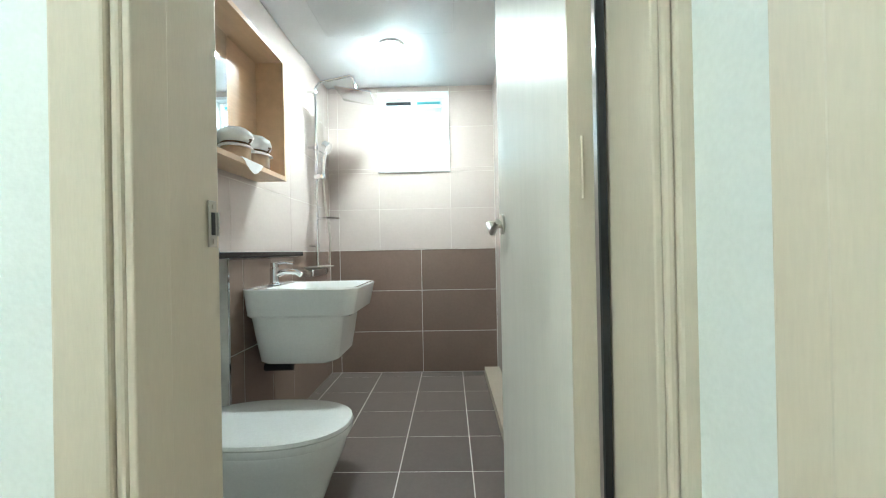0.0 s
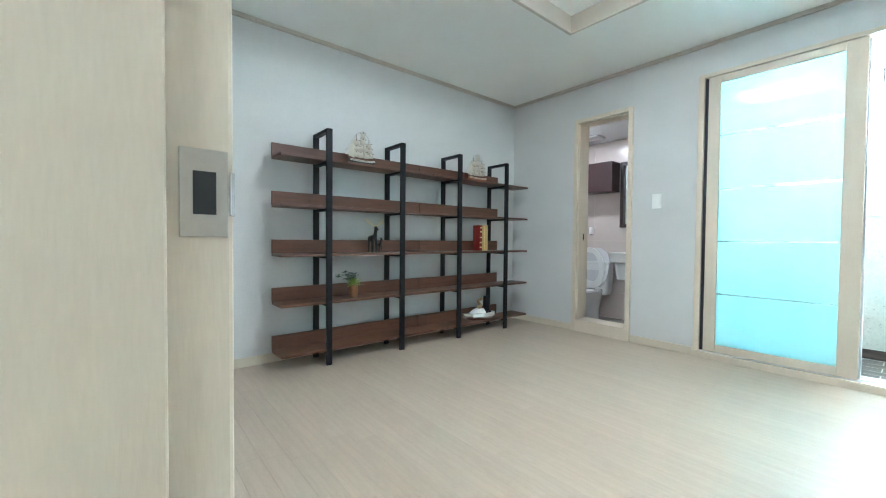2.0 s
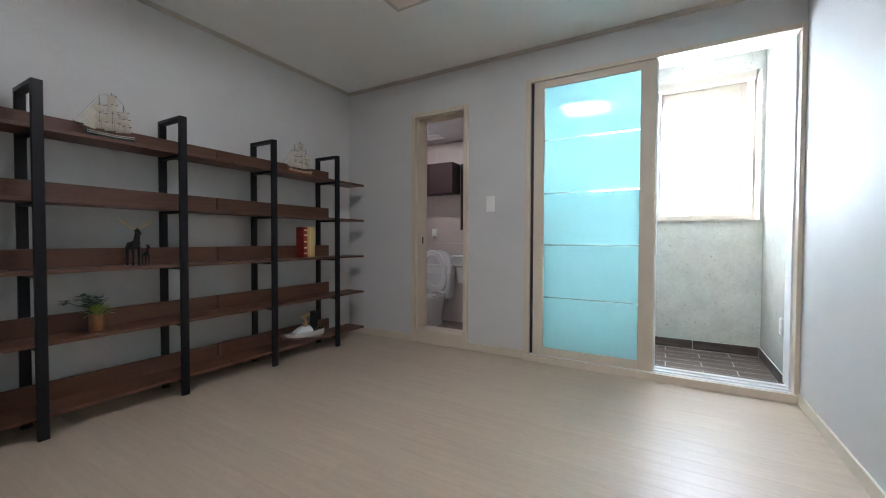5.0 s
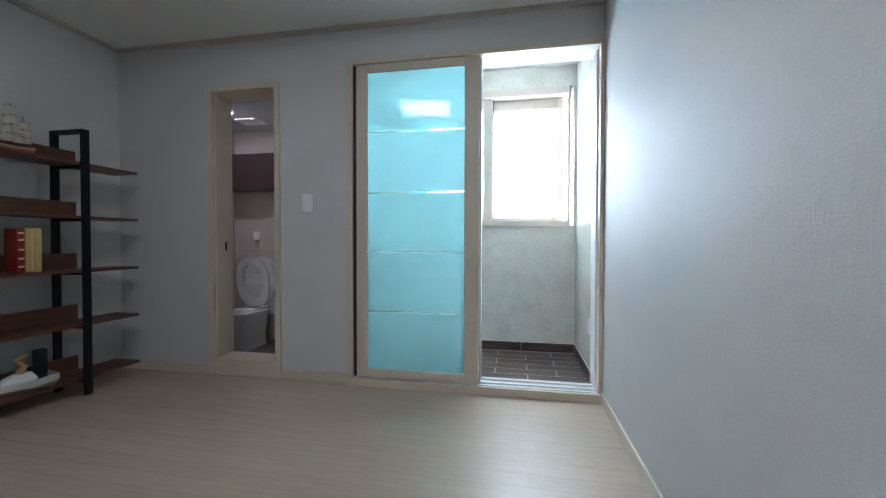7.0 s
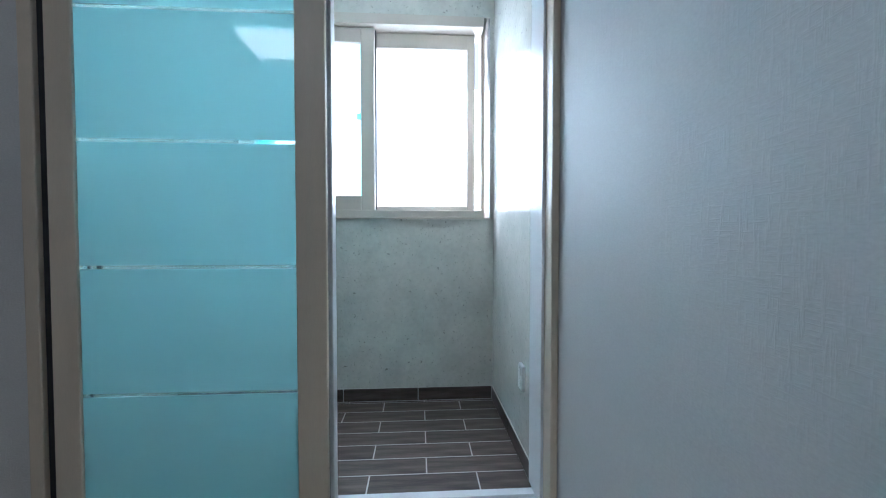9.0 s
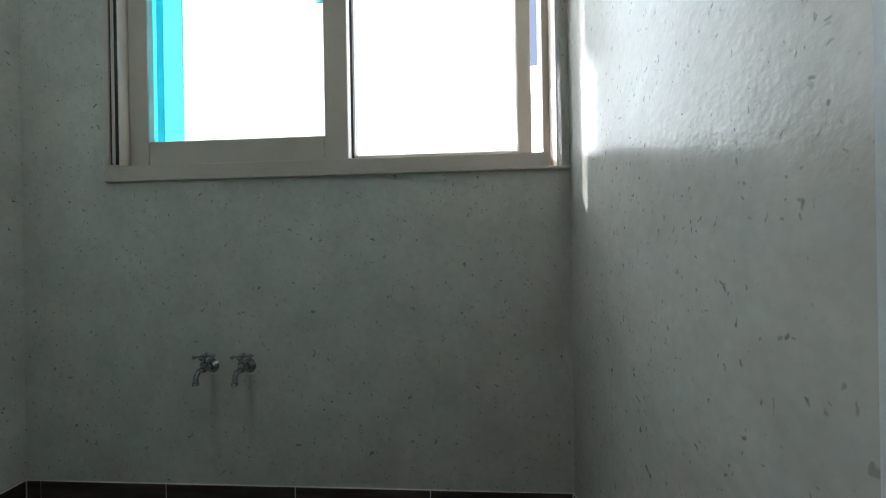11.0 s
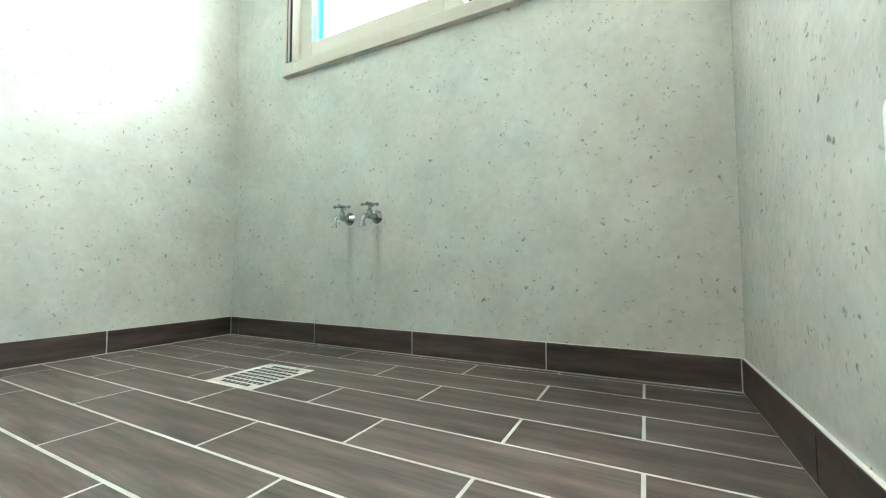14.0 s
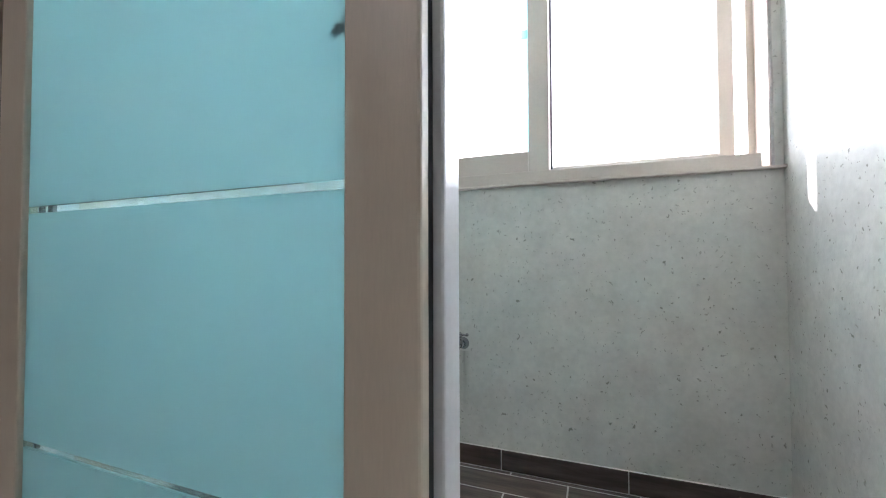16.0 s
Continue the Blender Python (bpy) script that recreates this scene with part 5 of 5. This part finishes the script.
def model_boat(p):
    """Silver motor boat model with a tan and black figurehead, bow towards local -x."""
    root = thing("model_boat", p, "silver white model motor boat with tan cabin", "model boat")
    m = Matrix.Translation(p) @ pose(0, 0, 0, 0, 0, -12)
    bm = bmesh.new()
    rings = []
    for u, w, zt, zb in ((-0.19, 0.004, 0.075, 0.05), (-0.15, 0.035, 0.075, 0.025), (-0.08, 0.058, 0.072, 0.008), (0.04, 0.066, 0.072, 0.0), (0.14, 0.062, 0.082, 0.004), (0.165, 0.055, 0.085, 0.015)):
        rings.append([Vector((u, w, zt)), Vector((u, w * 1.05, (zt + zb) / 2)), Vector((u, w * 0.6, zb)), Vector((u, -w * 0.6, zb)), Vector((u, -w * 1.05, (zt + zb) / 2)), Vector((u, -w, zt))])
    loft(bm, rings)
    bm.transform(m)
    part("hull", bm, SILVER, root, smooth=True)
    bm = bmesh.new()
    loft(bm, [rounded(0.0, 0, 0.073, 0.085, 0.04, 0.02), rounded(0.01, 0, 0.10, 0.06, 0.033, 0.02), rounded(0.02, 0, 0.115, 0.04, 0.025, 0.015)])
    bm.transform(m)
    part("deck_cabin", bm, PORCELAIN, root, "white cabin", smooth=True)
    bm = bmesh.new()
    tube(bm, [(0.01, 0, 0.11), (0.03, 0, 0.15), (0.0, 0.0, 0.19), (0.05, 0, 0.21)], 0.022, 10, 0.014)
    bm.transform(m)
    part("tan_ornament", bm, TAN, root, "tan carved ornament", smooth=True)
    bm = bmesh.new()
    box(bm, 0.07, -0.02, 0.08, 0.13, 0.02, 0.235, bev=0.01)
    bm.transform(m)
    part("black_stack", bm, BLACKRESIN, root, "black stack", smooth=True)


model_boat((4.04, 2.78, 0.1155))


# ---- laid pieces: bedroom planks ----
PW, PL = 0.094, 0.90
rnd = random.Random(11)
x, row = 1.362, 0
while x < EAST - 0.001:
    x2 = min(x + PW, EAST)
    y = SOUTH - rnd.uniform(0.05, PL - 0.05)
    cells = []
    while y < NORTH:
        a, b = max(y, SOUTH), min(y + PL, NORTH)
        if b - a > 0.02:
            cells.append((x + 0.0003, a + 0.0003, x2 - x - 0.0006, b - a - 0.0006))
        y += PL
    lay("plank", FLOORWOOD, floor, Matrix.Translation((0, 0, -0.008)), cells, d=0.008, ch=0.0003)
    x, row = x2, row + 1
# threshold strip and hall planks
lay("threshold", FRAME, floor, Matrix.Translation((0, 0, -0.008)), [(1.19, -0.4745, 0.171, 0.859)], d=0.012)
cells = []
for i in range(21):
    for j in range(3):
        cells.append((-0.745 + i * PW * 0.985, -1.74 + j * 0.785, PW * 0.985 - 0.0012, 0.7835))
lay("plank", FLOORWOOD, floor, Matrix.Translation((0, 0, -0.008)), cells, d=0.008, ch=0.0003)

# ---- bathroom tiles ----
G, GP = 0.004, 0.0018
zs = [0.264, 0.589]
lower = 0.914
up = plane((0, 3.285, 0), (1, 0, 0), (0, 0, 1))       # outward is -y
xs = [0.076, 0.727]
lay("wall_tile", BROWNTILE, bath_back, up, grid_cells(0.0, 1.318, BZ, lower, xs, zs, G))
uz = [1.238, 1.562, 1.886]
cells = [c for c in grid_cells(0.0, 1.318, lower, 2.21, [0.076, 0.400, 0.968], uz + [1.529, 2.165], GP)
         if not (c[0] > 0.399 and c[0] + c[2] < 0.969 and c[1] > 1.528 and c[1] + c[3] < 2.166)]
cells = [c for c in cells if c[3] > 0.012]
lay("wall_tile", PINKTILE, bath_back, up, cells)
left = plane((-0.007, 0, 0), (0, 1, 0), (0, 0, 1))    # outward is +x
ys = [3.17 - 0.65 * k for k in range(5)]
lay("wall_tile", BROWNTILE, bath_left, left, grid_cells(2.402, 3.278, BZ, lower, ys, zs, G))
lay("wall_tile", PINKTILE, bath_left, left, grid_cells(0.717, 3.278, lower, 2.21, ys, uz, GP))
front = plane((0.083, 0, 0), (0, 1, 0), (0, 0, 1))
lay("wall_tile", BROWNTILE, ledge, front, grid_cells(1.692, 2.398, BZ, 0.886, [1.80, 2.06, 2.31], [0.50], G))
niche = plane((-0.107, 0, 0), (0, 1, 0), (0, 0, 1))
lay("wall_tile", BROWNTILE, bath_left, niche, grid_cells(0.717, 1.688, BZ, 0.886, [1.03, 1.36], [0.45], G))
ledge_end = plane((0.083, 2.40, 0), (-1, 0, 0), (0, 0, 1))
lay("wall_tile", BROWNTILE, ledge, ledge_end, grid_cells(0.0, 0.082, BZ, 0.886, [], zs, G))
flat = plane((0, 0, BZ - 0.007), (1, 0, 0), (0, 1, 0))
fx = [0.076 + 0.3205 * k for k in range(5)]
fy = [3.165 - 0.3205 * k for k in range(9)]
lay("floor_tile", DARKTILE, bath_floor, flat, grid_cells(-0.10, 1.318, 0.74, 3.278, fx, fy, 0.005), d=0.007)

# ---- second bathroom tiles ----
e2 = plane((6.097, 0, 0), (0, -1, 0), (0, 0, 1))
lay("wall_tile", PINKTILE, b2_east, e2, grid_cells(-3.0, -1.505, BZ, 2.17, [-2.7, -2.1], [0.264, 0.589, 0.914, 1.238, 1.562, 1.886], GP))
n2 = plane((0, 3.007, 0), (1, 0, 0), (0, 0, 1))
lay("wall_tile", PINKTILE, b2_north, n2, grid_cells(5.03, 6.09, BZ, 2.17, [5.5], [0.264, 0.589, 0.914, 1.238, 1.562, 1.886], GP))
lay("floor_tile", DARKTILE, b2_floor, flat, grid_cells(5.03, 6.09, 1.51, 3.0, [5.45, 5.77], [1.72, 2.04, 2.36, 2.68], 0.005), d=0.007)

# ---- balcony floor tiles and skirting ----
PITCH, LEN = 0.1290, 0.482
cells = []
x1, r = 6.099, 0
edge = 6.072
rows = []
while edge > 5.02:
    rows.append((max(edge, 5.014), x1))
    x1, edge = edge, edge - PITCH
rows.append((5.014, x1))
dx0, dx1, dy0, dy1 = 5.558, 5.776, 0.579, 0.771
for r, (a, b) in enumerate(rows):
    start = (0.376, 0.150)[r % 2] + LEN * 6
    joints = sorted(start - LEN * k for k in range(16))
    for c in grid_cells(a, b, BY0, BY1, [], joints, 0.0058):
        u, v, w, h = c
        if w < 0.005:
            continue
        if u < dx1 and u + w > dx0 and v < dy1 and v + h > dy0:
            # cut round the drain
            if v < dy0 - 0.01:
                cells.append((u, v, w, dy0 - v - 0.002))
            if v + h > dy1 + 0.01:
                cells.append((u, dy1 + 0.002, w, v + h - dy1 - 0.002))
            vv0, vv1 = max(v, dy0 - 0.002), min(v + h, dy1 + 0.002)
            if u < dx0 - 0.012:
                cells.append((u, vv0, dx0 - u - 0.002, vv1 - vv0))
            if u + w > dx1 + 0.012:
                cells.append((dx1 + 0.002, vv0, u + w - dx1 - 0.002, vv1 - vv0))
        else:
            cells.append(c)
lay("floor_tile", BALTILE, bal_floor, plane((0, 0, BFZ - 0.007), (1, 0, 0), (0, 1, 0)), cells, d=0.007)
SK = 0.088
boxes("skirting_bed", GROUT, bal_east, (BX1 - 0.0070, BY0 + 0.001, BFZ, BX1 - 0.0002, BY1 - 0.001, BFZ + SK - 0.001))
boxes("skirting_bed", GROUT, bal_north, (5.038, BY1 - 0.0070, BFZ, BX1 - 0.009, BY1 - 0.0002, BFZ + SK - 0.001))
boxes("skirting_bed", GROUT, bal_south, (5.047, BY0 + 0.0002, BFZ, BX1 - 0.009, BY0 + 0.0070, BFZ + SK - 0.001))
lay("skirting_tile", SKIRTTILE, bal_east, plane((BX1 - 0.0005, 0, BFZ), (0, -1, 0), (0, 0, 1)), grid_cells(-1.447, 0.551, 0.002, SK, [-1.391, -0.900, -0.417, 0.066], [], 0.004), d=0.009)
lay("skirting_tile", SKIRTTILE, bal_north, plane((0, BY1 + 0.0005, BFZ), (1, 0, 0), (0, 0, 1)), grid_cells(5.04, 6.091, 0.002, SK, [5.13, 5.60], [], 0.004), d=0.009)
lay("skirting_tile", SKIRTTILE, bal_south, plane((0, BY0 - 0.0005, BFZ), (-1, 0, 0), (0, 0, 1)), grid_cells(-6.091, -5.047, 0.002, SK, [-5.62, -5.15], [], 0.004), d=0.009)
